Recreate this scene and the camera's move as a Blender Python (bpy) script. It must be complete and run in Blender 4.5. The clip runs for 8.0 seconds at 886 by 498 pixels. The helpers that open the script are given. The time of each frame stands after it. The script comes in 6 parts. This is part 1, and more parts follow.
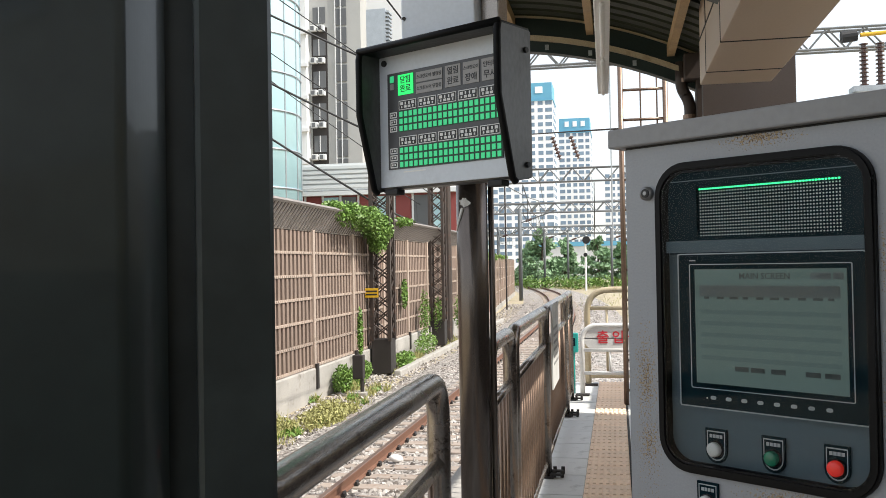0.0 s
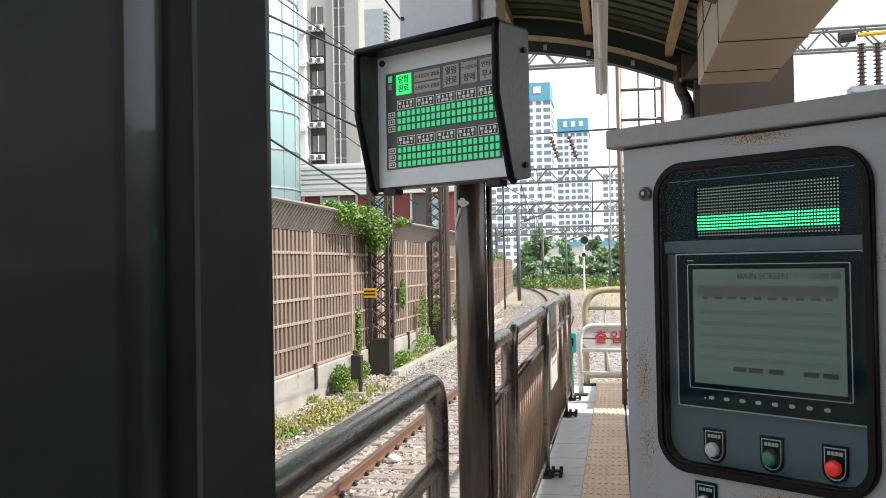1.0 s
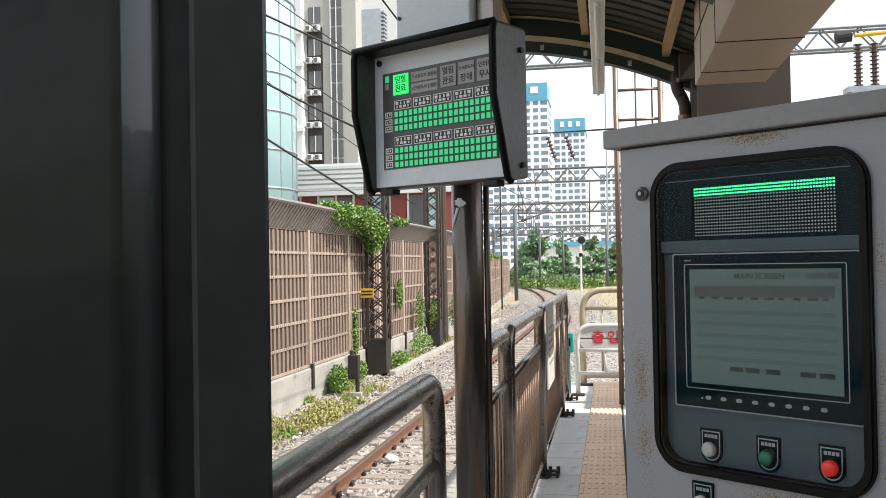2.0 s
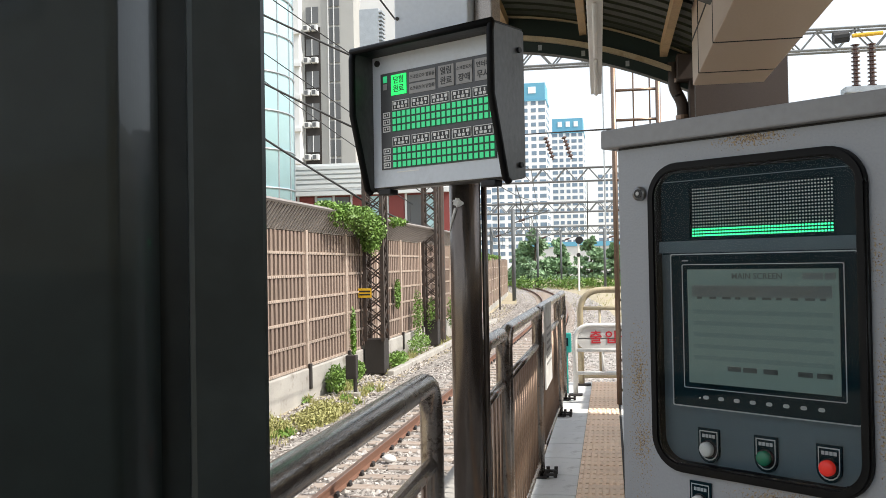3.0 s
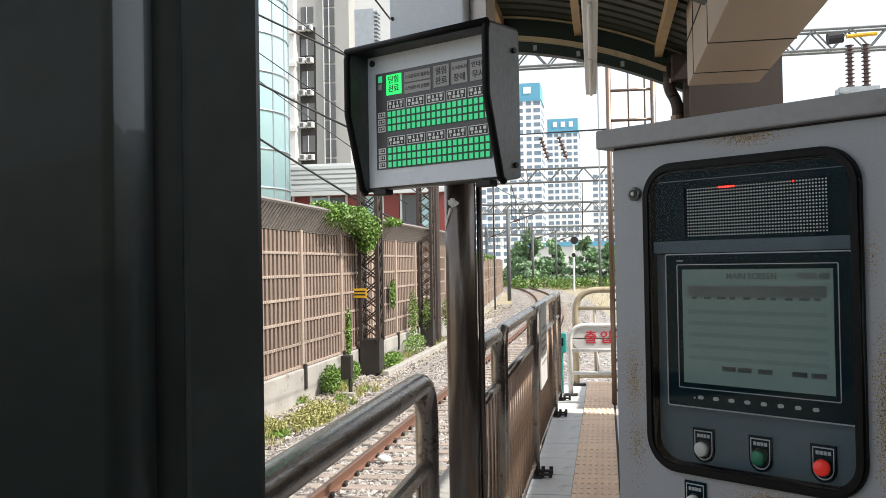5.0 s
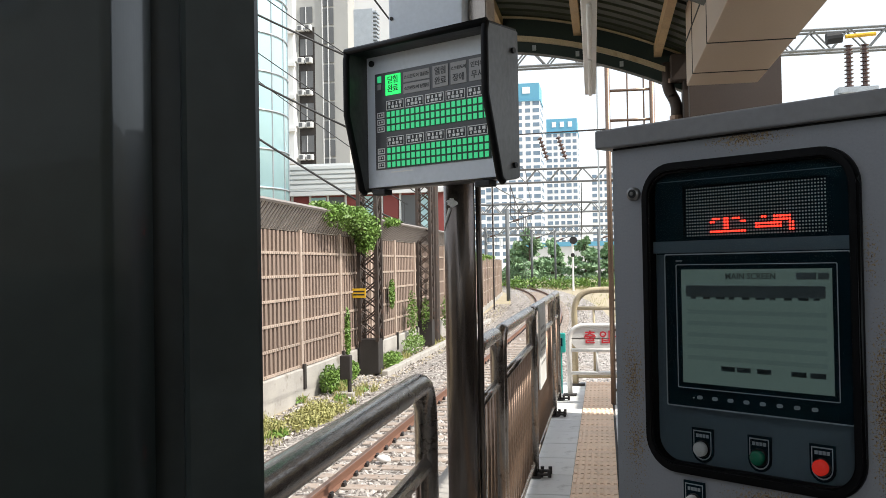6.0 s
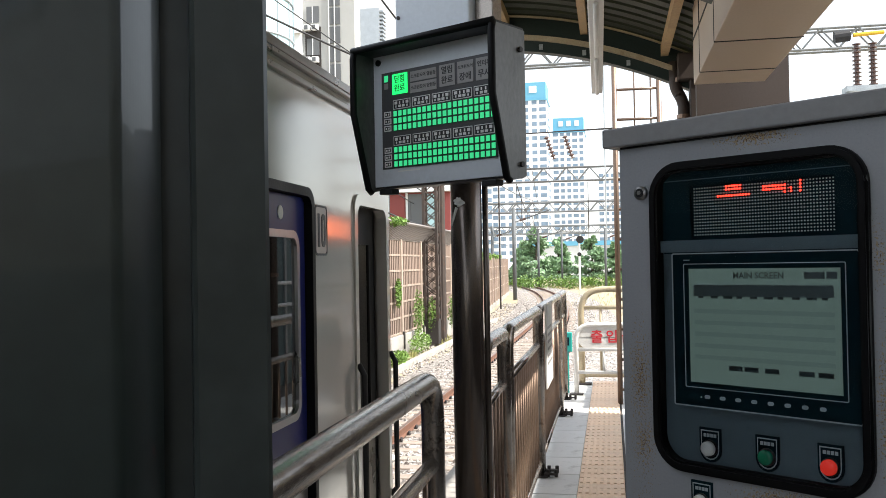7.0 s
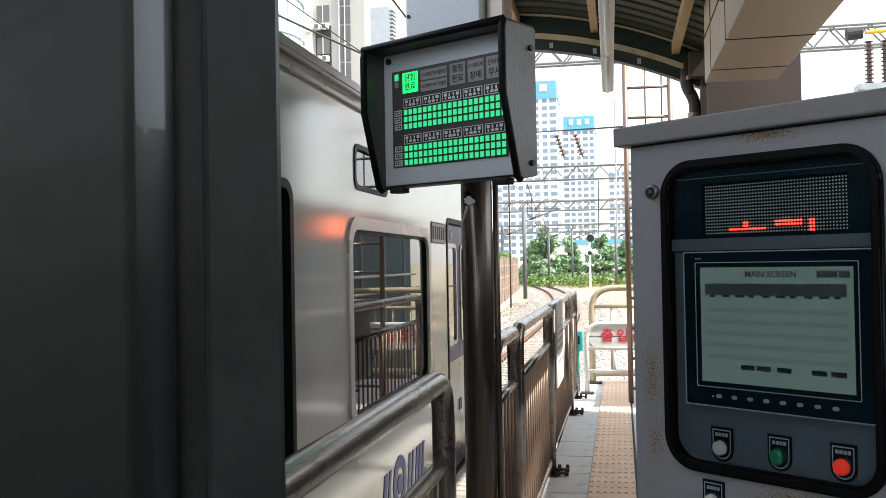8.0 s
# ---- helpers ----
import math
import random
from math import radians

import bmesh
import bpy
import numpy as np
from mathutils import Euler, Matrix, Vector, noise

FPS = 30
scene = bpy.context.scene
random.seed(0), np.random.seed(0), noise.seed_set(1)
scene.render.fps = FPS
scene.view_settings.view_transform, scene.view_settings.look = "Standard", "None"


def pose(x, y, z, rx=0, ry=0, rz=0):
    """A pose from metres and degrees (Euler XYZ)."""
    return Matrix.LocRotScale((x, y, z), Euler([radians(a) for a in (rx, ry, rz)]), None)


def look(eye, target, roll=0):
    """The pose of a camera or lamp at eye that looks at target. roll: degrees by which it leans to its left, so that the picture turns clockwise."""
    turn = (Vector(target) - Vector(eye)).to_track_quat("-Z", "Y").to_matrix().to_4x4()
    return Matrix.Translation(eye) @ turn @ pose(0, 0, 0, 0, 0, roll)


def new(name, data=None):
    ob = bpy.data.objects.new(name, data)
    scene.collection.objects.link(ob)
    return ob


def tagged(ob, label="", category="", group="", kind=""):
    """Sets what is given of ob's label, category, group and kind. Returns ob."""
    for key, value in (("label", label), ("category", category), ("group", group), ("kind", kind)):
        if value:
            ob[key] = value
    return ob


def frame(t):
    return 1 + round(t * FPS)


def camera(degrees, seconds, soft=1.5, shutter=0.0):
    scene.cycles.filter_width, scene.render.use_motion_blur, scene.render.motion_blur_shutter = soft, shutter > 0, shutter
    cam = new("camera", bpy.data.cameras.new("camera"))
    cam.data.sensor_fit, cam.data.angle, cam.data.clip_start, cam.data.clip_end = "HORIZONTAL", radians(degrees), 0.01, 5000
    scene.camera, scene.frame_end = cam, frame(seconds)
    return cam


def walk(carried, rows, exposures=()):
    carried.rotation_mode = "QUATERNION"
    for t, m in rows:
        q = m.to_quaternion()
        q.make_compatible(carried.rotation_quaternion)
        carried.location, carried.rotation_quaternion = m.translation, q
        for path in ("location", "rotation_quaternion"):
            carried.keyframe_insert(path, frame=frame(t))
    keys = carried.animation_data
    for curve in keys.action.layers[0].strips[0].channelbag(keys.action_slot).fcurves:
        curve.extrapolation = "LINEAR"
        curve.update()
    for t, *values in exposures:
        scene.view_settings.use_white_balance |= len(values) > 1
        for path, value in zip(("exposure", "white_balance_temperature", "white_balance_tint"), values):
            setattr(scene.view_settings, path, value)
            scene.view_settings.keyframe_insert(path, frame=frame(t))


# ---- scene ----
cam = camera(52.0, 8.0, soft=0.8)
# yaw (degrees left of the track), pitch, sideways drift in metres
PATH = [
    (0.0, 10.80, 1.00, 0.0), (0.5, 10.79, 1.00, 0.0), (1.0, 10.69, 1.00, 0.0), (1.5, 10.59, 1.00, 0.0),
    (3.0, 10.37, 1.00, 0.0), (3.5, 10.32, 1.00, 0.0), (4.0, 10.26, 1.00, 0.0), (4.5, 10.15, 1.00, 0.0),
    (6.0, 10.01, 1.00, 0.0), (6.5, 10.10, 1.00, -0.0005), (7.0, 10.42, 0.96, -0.0012), (7.5, 10.79, 0.91, -0.002),
    (8.0, 11.06, 0.89, -0.0026)]
EYE = (0.0, 0.0, 1.6)


def camera_pose(yaw, pitch, drift):
    a, b = radians(yaw), radians(pitch)
    eye = (EYE[0] + drift, EYE[1], EYE[2])
    way = (-math.sin(a) * math.cos(b), math.cos(a) * math.cos(b), math.sin(b))
    return look(eye, tuple(e + w for e, w in zip(eye, way)), -1.0)


walk(cam, [(t, camera_pose(y, p, d)) for t, y, p, d in PATH],
     exposures=[(0.0, 0.7), (5.0, 0.72), (6.2, 0.80), (7.2, 1.3), (8.0, 1.38)])

# ---- world and sun ----
SUN = Vector((0.62, -0.15, 0.77)).normalized()
world = bpy.data.worlds.new("sky")
scene.world = world
world.use_nodes = True
wn = world.node_tree
sky = wn.nodes.new("ShaderNodeTexSky")
sky.sky_type, sky.sun_disc = "NISHITA", False
sky.sun_elevation = math.asin(SUN.z)
sky.sun_rotation = math.atan2(SUN.x, SUN.y)
sky.air_density, sky.dust_density, sky.ozone_density = 1.2, 2.0, 2.0
bg = wn.nodes["Background"]
bg.inputs["Strength"].default_value = 0.15
haze = wn.nodes.new("ShaderNodeMix")          # thin bright cloud over the blue
haze.data_type = "RGBA"
haze.inputs[0].default_value = 0.6
haze.inputs[7].default_value = (5.6, 5.7, 5.8, 1)
wn.links.new(sky.outputs[0], haze.inputs[6])
wn.links.new(haze.outputs[2], bg.inputs["Color"])
sun = new("sun", bpy.data.lights.new("sun", "SUN"))
sun.data.energy, sun.data.angle, sun.data.color = 3.9, radians(0.7), (1.0, 0.95, 0.87)
sun.matrix_world = look(tuple(SUN * 60), (0, 0, 0))


# ---- materials ----
def mat(name, col, rough=0.6, metal=0.0, var=0.2, scale=3.0, bump=0.15, grain=60.0, spec=0.5, stain=None, amount=0.0,
        stain_scale=6.0, emit=None, power=0.0, per_object=0.0, stretch=(1, 1, 1), coat=0.0, lo=0.55, hi=0.72):
    m = bpy.data.materials.new(name)
    m.use_nodes = True
    nt = m.node_tree
    N, L = nt.nodes.new, nt.links.new
    b = nt.nodes["Principled BSDF"]
    co = N("ShaderNodeTexCoord")
    mp = N("ShaderNodeMapping")
    mp.inputs["Scale"].default_value = stretch
    L(co.outputs["Object"], mp.inputs["Vector"])
    n1 = N("ShaderNodeTexNoise")
    n1.inputs["Scale"].default_value, n1.inputs["Detail"].default_value = scale, 6.0
    n2 = N("ShaderNodeTexNoise")
    n2.inputs["Scale"].default_value, n2.inputs["Detail"].default_value = grain, 3.0
    for n in (n1, n2):
        L(mp.outputs[0], n.inputs["Vector"])
    add = N("ShaderNodeMath")
    add.operation = "ADD"
    L(n1.outputs["Fac"], add.inputs[0])
    L(n2.outputs["Fac"], add.inputs[1])
    last = add.outputs[0]
    if per_object:
        info = N("ShaderNodeObjectInfo")
        mul = N("ShaderNodeMath")
        mul.operation, mul.inputs[1].default_value = "MULTIPLY_ADD", per_object
        L(info.outputs["Random"], mul.inputs[0])
        L(last, mul.inputs[2])
        last = mul.outputs[0]
    mr = N("ShaderNodeMapRange")
    mr.inputs["From Min"].default_value, mr.inputs["From Max"].default_value = 0.6, 1.4 + per_object
    mr.inputs["To Min"].default_value, mr.inputs["To Max"].default_value = 1 - var, 1 + var
    L(last, mr.inputs["Value"])
    hs = N("ShaderNodeHueSaturation")
    hs.inputs["Color"].default_value = (*col, 1)
    L(mr.outputs[0], hs.inputs["Value"])
    out = hs.outputs[0]
    if stain:
        n3 = N("ShaderNodeTexNoise")
        n3.inputs["Scale"].default_value, n3.inputs["Detail"].default_value = stain_scale, 8.0
        n3.inputs["Roughness"].default_value = 0.7
        L(mp.outputs[0], n3.inputs["Vector"])
        r3 = N("ShaderNodeMapRange")
        r3.inputs["From Min"].default_value, r3.inputs["From Max"].default_value = lo, hi
        r3.inputs["To Max"].default_value = amount
        L(n3.outputs["Fac"], r3.inputs["Value"])
        mx = N("ShaderNodeMix")
        mx.data_type = "RGBA"
        L(r3.outputs[0], mx.inputs[0])
        L(out, mx.inputs[6])
        mx.inputs[7].default_value = (*stain, 1)
        out = mx.outputs[2]
    L(out, b.inputs["Base Color"])
    rr = N("ShaderNodeMapRange")
    rr.inputs["From Min"].default_value, rr.inputs["From Max"].default_value = 0.3, 0.7
    rr.inputs["To Min"].default_value, rr.inputs["To Max"].default_value = rough * 0.85, min(1.0, rough * 1.15)
    L(n1.outputs["Fac"], rr.inputs["Value"])
    L(rr.outputs[0], b.inputs["Roughness"])
    b.inputs["Metallic"].default_value, b.inputs["Specular IOR Level"].default_value = metal, spec
    b.inputs["Coat Weight"].default_value = coat
    if bump:
        bp = N("ShaderNodeBump")
        bp.inputs["Strength"].default_value, bp.inputs["Distance"].default_value = bump, 0.02
        L(add.outputs[0], bp.inputs["Height"])
        L(bp.outputs[0], b.inputs["Normal"])
    if emit:
        b.inputs["Emission Color"].default_value, b.inputs["Emission Strength"].default_value = (*emit, 1), power
    return m


def glass(name, col, rough=0.01, trans=1.0, ior=1.5):
    m = mat(name, col, rough, var=0.02, bump=0.0)
    b = m.node_tree.nodes["Principled BSDF"]
    b.inputs["Transmission Weight"].default_value, b.inputs["IOR"].default_value = trans, ior
    return m


M_CONC = mat("concrete", (0.36, 0.34, 0.31), 0.85, var=0.3, scale=1.5, stain=(0.12, 0.10, 0.075), amount=0.85, stain_scale=2.0)
M_SLAB = mat("platform_slab", (0.60, 0.60, 0.58), 0.75, var=0.15, scale=2.0, grain=140, per_object=0.5, stain=(0.14, 0.13, 0.12), amount=0.5)
M_JOINT = mat("dark_joint", (0.07, 0.065, 0.06), 0.95)
M_TACT = mat("tactile_tan", (0.88, 0.67, 0.49), 0.7, var=0.2, scale=4, per_object=0.4, stain=(0.25, 0.2, 0.15), amount=0.5)
M_BALL = mat("ballast", (0.20, 0.175, 0.155), 0.9, var=0.35, scale=2, grain=25, bump=0.6, stain=(0.22, 0.15, 0.1), amount=0.6, stain_scale=0.6)
M_SOIL = mat("dry_ground", (0.34, 0.29, 0.2), 0.95, var=0.3, scale=0.8, grain=18, bump=0.5, stain=(0.11, 0.14, 0.05), amount=0.8, stain_scale=0.5)
M_SLEEP = mat("sleeper_concrete", (0.30, 0.25, 0.21), 0.85, var=0.25, scale=4, per_object=0.5, stain=(0.18, 0.1, 0.06), amount=0.7, stain_scale=4)
M_RUST = mat("rusty_rail", (0.17, 0.083, 0.052), 0.75, var=0.3, scale=6)
M_RAILTOP = mat("rail_head", (0.30, 0.20, 0.16), 0.35, 0.8, var=0.25, scale=6)
M_DARKIRON = mat("dark_iron", (0.035, 0.03, 0.028), 0.6, 0.3, var=0.3)
M_RAILING = mat("weathered_steel_tube", (0.30, 0.265, 0.235), 0.25, 0.85, var=0.25, scale=7, bump=0.06, grain=160, stain=(0.09, 0.065, 0.05), amount=0.85, stain_scale=26, stretch=(1, 0.35, 1), lo=0.56, hi=0.64)
M_BRONZE = mat("brown_steel", (0.24, 0.168, 0.125), 0.4, 0.75, var=0.2, scale=6, bump=0.05)
M_POLE = mat("dark_stainless_pole", (0.15, 0.125, 0.108), 0.27, 0.8, var=0.25, scale=5, bump=0.05, stain=(0.03, 0.022, 0.02), amount=0.75, stretch=(1, 1, 0.15))
M_WALL = mat("barrier_panel", (0.235, 0.172, 0.136), 0.75, var=0.32, scale=1.6, per_object=0.6, stain=(0.14, 0.10, 0.08), amount=0.7, stain_scale=1.5, stretch=(1, 1, 0.3))
M_WALLDK = mat("barrier_gap_shade", (0.06, 0.042, 0.034), 0.8, var=0.2)
M_WALLPOST = mat("barrier_post", (0.42, 0.335, 0.275), 0.6, 0.2, var=0.2, scale=2)
M_CAP = mat("barrier_cap", (0.46, 0.42, 0.39), 0.65, 0.2, var=0.25, scale=1.5, stain=(0.10, 0.08, 0.07), amount=0.6)
M_CAPDK = mat("barrier_cap_rib", (0.24, 0.215, 0.20), 0.7, 0.2, var=0.25)
M_MAST = mat("lattice_steel", (0.062, 0.048, 0.041), 0.6, 0.4, var=0.3, scale=4, stain=(0.2, 0.09, 0.05), amount=0.5)
M_GANTRY = mat("gantry_grey", (0.17, 0.18, 0.185), 0.6, 0.2, var=0.2, scale=3)
M_GALV = mat("galvanised", (0.42, 0.45, 0.47), 0.45, 0.7, var=0.2, scale=5)
M_CAB = mat("cabinet_grey_paint", (0.315, 0.328, 0.35), 0.48, var=0.07, scale=3, bump=0.05, grain=200, stain=(0.30, 0.27, 0.24), amount=0.35, stain_scale=9)
M_LIP = mat("cabinet_lip_paint", (0.26, 0.26, 0.265), 0.5, var=0.1, scale=4, bump=0.05, stain=(0.17, 0.15, 0.13), amount=0.5, stain_scale=7)
M_RUBBER = mat("black_rubber", (0.005, 0.005, 0.0055), 0.5, spec=0.15, var=0.2, bump=0.05)
M_INNER = mat("panel_blue_grey", (0.088, 0.122, 0.142), 0.6, spec=0.1, var=0.06, bump=0.02)
M_PANELDK = mat("panel_dark_teal", (0.003, 0.015, 0.021), 0.65, spec=0.05, var=0.08, bump=0.02)
M_LINE = mat("pale_line", (0.34, 0.38, 0.40), 0.5, var=0.05, bump=0)
M_LCD = mat("lcd_grey", (0.062, 0.092, 0.096), 0.5, spec=0.2, var=0.05, bump=0, emit=(0.21, 0.31, 0.27), power=0.110)
M_SHAFT = mat("dark_shaft_paint", (0.019, 0.028, 0.026), 0.33, var=0.3, scale=2.5, bump=0.02, grain=30, spec=0.5, coat=0.35)
M_FRAMEPALE = mat("pale_window_frame", (0.60, 0.59, 0.56), 0.3, 0.3, var=0.05, bump=0.01)
M_LCDBAND = mat("lcd_band", (0.052, 0.080, 0.084), 0.5, var=0.05, bump=0, spec=0.2, emit=(0.21, 0.31, 0.27), power=0.090)
M_LCDINK = mat("lcd_ink", (0.018, 0.03, 0.033), 0.35, var=0.05, bump=0)
M_LCDMID = mat("lcd_mid", (0.056, 0.078, 0.083), 0.35, var=0.05, bump=0)
M_LEDOFF = mat("led_off", (0.55, 0.60, 0.56), 0.4, var=0.1, bump=0)
M_LEDG = mat("led_green", (0.02, 0.3, 0.12), 0.4, emit=(0.04, 0.95, 0.30), power=1.6, bump=0)
M_LEDR = mat("led_red", (0.4, 0.02, 0.01), 0.4, emit=(1.0, 0.035, 0.02), power=2.2, bump=0)
M_WHITEBTN = mat("white_button", (0.62, 0.62, 0.60), 0.3, var=0.05, bump=0)
M_GREENBTN = mat("green_button", (0.01, 0.17, 0.09), 0.25, var=0.05, bump=0)
M_REDBTN = mat("red_button", (0.62, 0.03, 0.025), 0.25, var=0.05, bump=0, emit=(1, 0.05, 0.03), power=0.12)
M_CHROME = mat("dull_chrome", (0.28, 0.28, 0.28), 0.4, 1.0, var=0.1, bump=0)
M_BLACK = mat("matt_black", (0.012, 0.012, 0.013), 0.6, var=0.2, bump=0.05)
M_HOOD = mat("black_hood", (0.010, 0.010, 0.011), 0.42, spec=0.3, var=0.25, scale=6, bump=0.05)
M_HOODGREY = mat("worn_dark_grey_casing", (0.085, 0.084, 0.082), 0.38, 0.2, var=0.3, scale=5, bump=0.04, stretch=(1, 1, 0.6), stain=(0.035, 0.033, 0.03), amount=0.6)
M_SIGNWHITE = mat("sign_panel_grey_white", (0.62, 0.66, 0.71), 0.4, var=0.05, bump=0.02, stain=(0.36, 0.36, 0.36), amount=0.3)
M_SIGNDK = mat("sign_display_dark", (0.062, 0.062, 0.066), 0.35, var=0.06, bump=0)
M_SIGNBOX = mat("sign_label_grey", (0.30, 0.29, 0.28), 0.4, var=0.08, bump=0)
M_SIGNTXT = mat("sign_text_grey", (0.74, 0.74, 0.72), 0.5, var=0.05, bump=0)
M_SIGNINK = mat("sign_ink", (0.02, 0.02, 0.022), 0.5, var=0.05, bump=0)
M_CELL = mat("lit_cell_green", (0.02, 0.3, 0.12), 0.4, emit=(0.05, 0.70, 0.27), power=0.36, var=0.1, bump=0)
M_CELLB = mat("lit_tile_green", (0.02, 0.4, 0.12), 0.4, emit=(0.015, 1.0, 0.16), power=0.6, var=0.1, bump=0)
M_CELLDK = mat("cell_backing", (0.008, 0.05, 0.028), 0.5, var=0.1, bump=0)
M_PALE = mat("pale_blue_paint", (0.72, 0.77, 0.84), 0.5, var=0.06, scale=2, bump=0.03)
M_PILLAR = mat("dark_pillar_paint", (0.031, 0.039, 0.037), 0.36, var=0.35, scale=9, bump=0.015, grain=40, spec=0.5)
M_GREENSTEEL = mat("dark_green_steel", (0.010, 0.024, 0.020), 0.5, 0.1, var=0.2, scale=3)
M_CREAM = mat("cream_paint", (0.46, 0.38, 0.25), 0.55, var=0.18, scale=4, stain=(0.25, 0.17, 0.09), amount=0.7, stain_scale=7)
M_OCHRE = mat("ochre_purlin", (0.42, 0.29, 0.15), 0.6, var=0.2, scale=4, stain=(0.2, 0.13, 0.07), amount=0.5)
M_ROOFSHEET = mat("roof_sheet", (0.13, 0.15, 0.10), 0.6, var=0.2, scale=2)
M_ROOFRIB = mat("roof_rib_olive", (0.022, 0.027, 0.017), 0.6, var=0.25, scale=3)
M_DUCT = mat("beige_soffit", (0.52, 0.42, 0.33), 0.5, var=0.06, scale=1.5, bump=0.02)
M_BROWN = mat("dark_brown_panel", (0.05, 0.035, 0.028), 0.55, var=0.15, bump=0.02)
M_WHITEP = mat("white_paint", (0.78, 0.77, 0.74), 0.5, var=0.08, scale=5, stain=(0.45, 0.4, 0.34), amount=0.4)
M_TRAIN = mat("train_pale_steel", (0.56, 0.54, 0.50), 0.12, 0.28, var=0.06, scale=1.5, bump=0.04, grain=2.5, spec=0.5, stretch=(1, 0.6, 1.6))
M_TRAINBLUE = mat("train_navy_door", (0.016, 0.022, 0.13), 0.35, var=0.08, bump=0.01, spec=0.25)
M_TRAINGREY = mat("train_brushed_grey", (0.33, 0.31, 0.29), 0.3, 0.6, var=0.1, bump=0.02)
M_ALU = mat("aluminium_trim", (0.55, 0.55, 0.55), 0.3, 0.85, var=0.08, bump=0.02)
M_TINT = glass("tinted_glass", (0.16, 0.17, 0.17))
M_CLEAR = glass("coated_clear_glass", (0.95, 0.97, 0.97), ior=1.14)
M_INTERIOR = mat("train_interior", (0.10, 0.10, 0.10), 0.7)
M_DEEPBLUE = mat("logo_blue", (0.02, 0.05, 0.22), 0.4, bump=0)
M_PLATE = mat("plate_grey", (0.50, 0.46, 0.42), 0.4, var=0.05, bump=0)
M_CHAR = mat("plate_ink", (0.06, 0.06, 0.06), 0.5, bump=0)
M_RED = mat("sign_red", (0.62, 0.035, 0.05), 0.5, var=0.08, bump=0)
M_ORANGE = mat("orange_reflection_glow", (0.60, 0.10, 0.04), 0.5, var=0.08, bump=0, emit=(1.0, 0.20, 0.07), power=2.6)
M_TEAL = mat("teal_paint", (0.02, 0.33, 0.29), 0.45, var=0.1)
M_YELLOW = mat("yellow_plate", (0.72, 0.42, 0.02), 0.5, var=0.1)
M_LEAF = mat("leaf_green", (0.13, 0.23, 0.04), 0.55, var=0.45, scale=1.5, grain=9, bump=0)
M_LEAFDRY = mat("dry_weed", (0.33, 0.32, 0.12), 0.7, var=0.4, scale=2, grain=9, bump=0)
M_POSTGREY = mat("post_grey", (0.10, 0.11, 0.115), 0.6, 0.0, var=0.2)
M_LEAFDK = mat("tree_leaf", (0.20, 0.32, 0.17), 0.6, var=0.5, scale=0.8, grain=5, bump=0)
M_BARK = mat("bark", (0.12, 0.09, 0.07), 0.9, var=0.3)
M_STONE = mat("ballast_stone", (0.46, 0.42, 0.39), 0.9, var=0.15, bump=0.2)
M_TOWER = mat("tower_white", (0.80, 0.82, 0.84), 0.7, var=0.06, scale=0.05, grain=0.6, bump=0)
M_TOWERWIN = mat("tower_window", (0.17, 0.24, 0.32), 0.25, var=0.25, scale=0.1, grain=0.5, bump=0)
M_TOWERBLUE = mat("tower_blue_top", (0.12, 0.36, 0.52), 0.6, var=0.08, scale=0.1, bump=0)
M_BLDGREY = mat("render_grey", (0.40, 0.40, 0.385), 0.8, var=0.08, scale=0.4, bump=0, stain=(0.3, 0.3, 0.3), amount=0.4, stain_scale=0.5)
M_SHADEBLOCK = mat("shade_building_cladding", (0.58, 0.57, 0.54), 0.7, var=0.12, scale=0.6, bump=0.02, grain=20)
M_BLDWHITE = mat("cladding_white", (0.66, 0.67, 0.67), 0.6, var=0.06, scale=0.4, bump=0)
M_DARKGREY = mat("dark_cladding", (0.11, 0.115, 0.12), 0.5, var=0.15, scale=0.6, bump=0)
M_CURTAIN = mat("pale_cyan_curtain_wall", (0.38, 0.58, 0.62), 0.12, var=0.08, scale=0.3, bump=0, spec=0.8)
M_BRICKRED = mat("maroon_cladding", (0.24, 0.05, 0.045), 0.6, var=0.15, scale=0.5, bump=0)
M_HUT = mat("hut_teal_grey", (0.10, 0.15, 0.155), 0.6, var=0.15, scale=1.5)
M_CABLE = mat("cable_black", (0.02, 0.02, 0.022), 0.6, bump=0)
M_PORC = mat("brown_porcelain", (0.10, 0.06, 0.05), 0.25, var=0.15, bump=0)

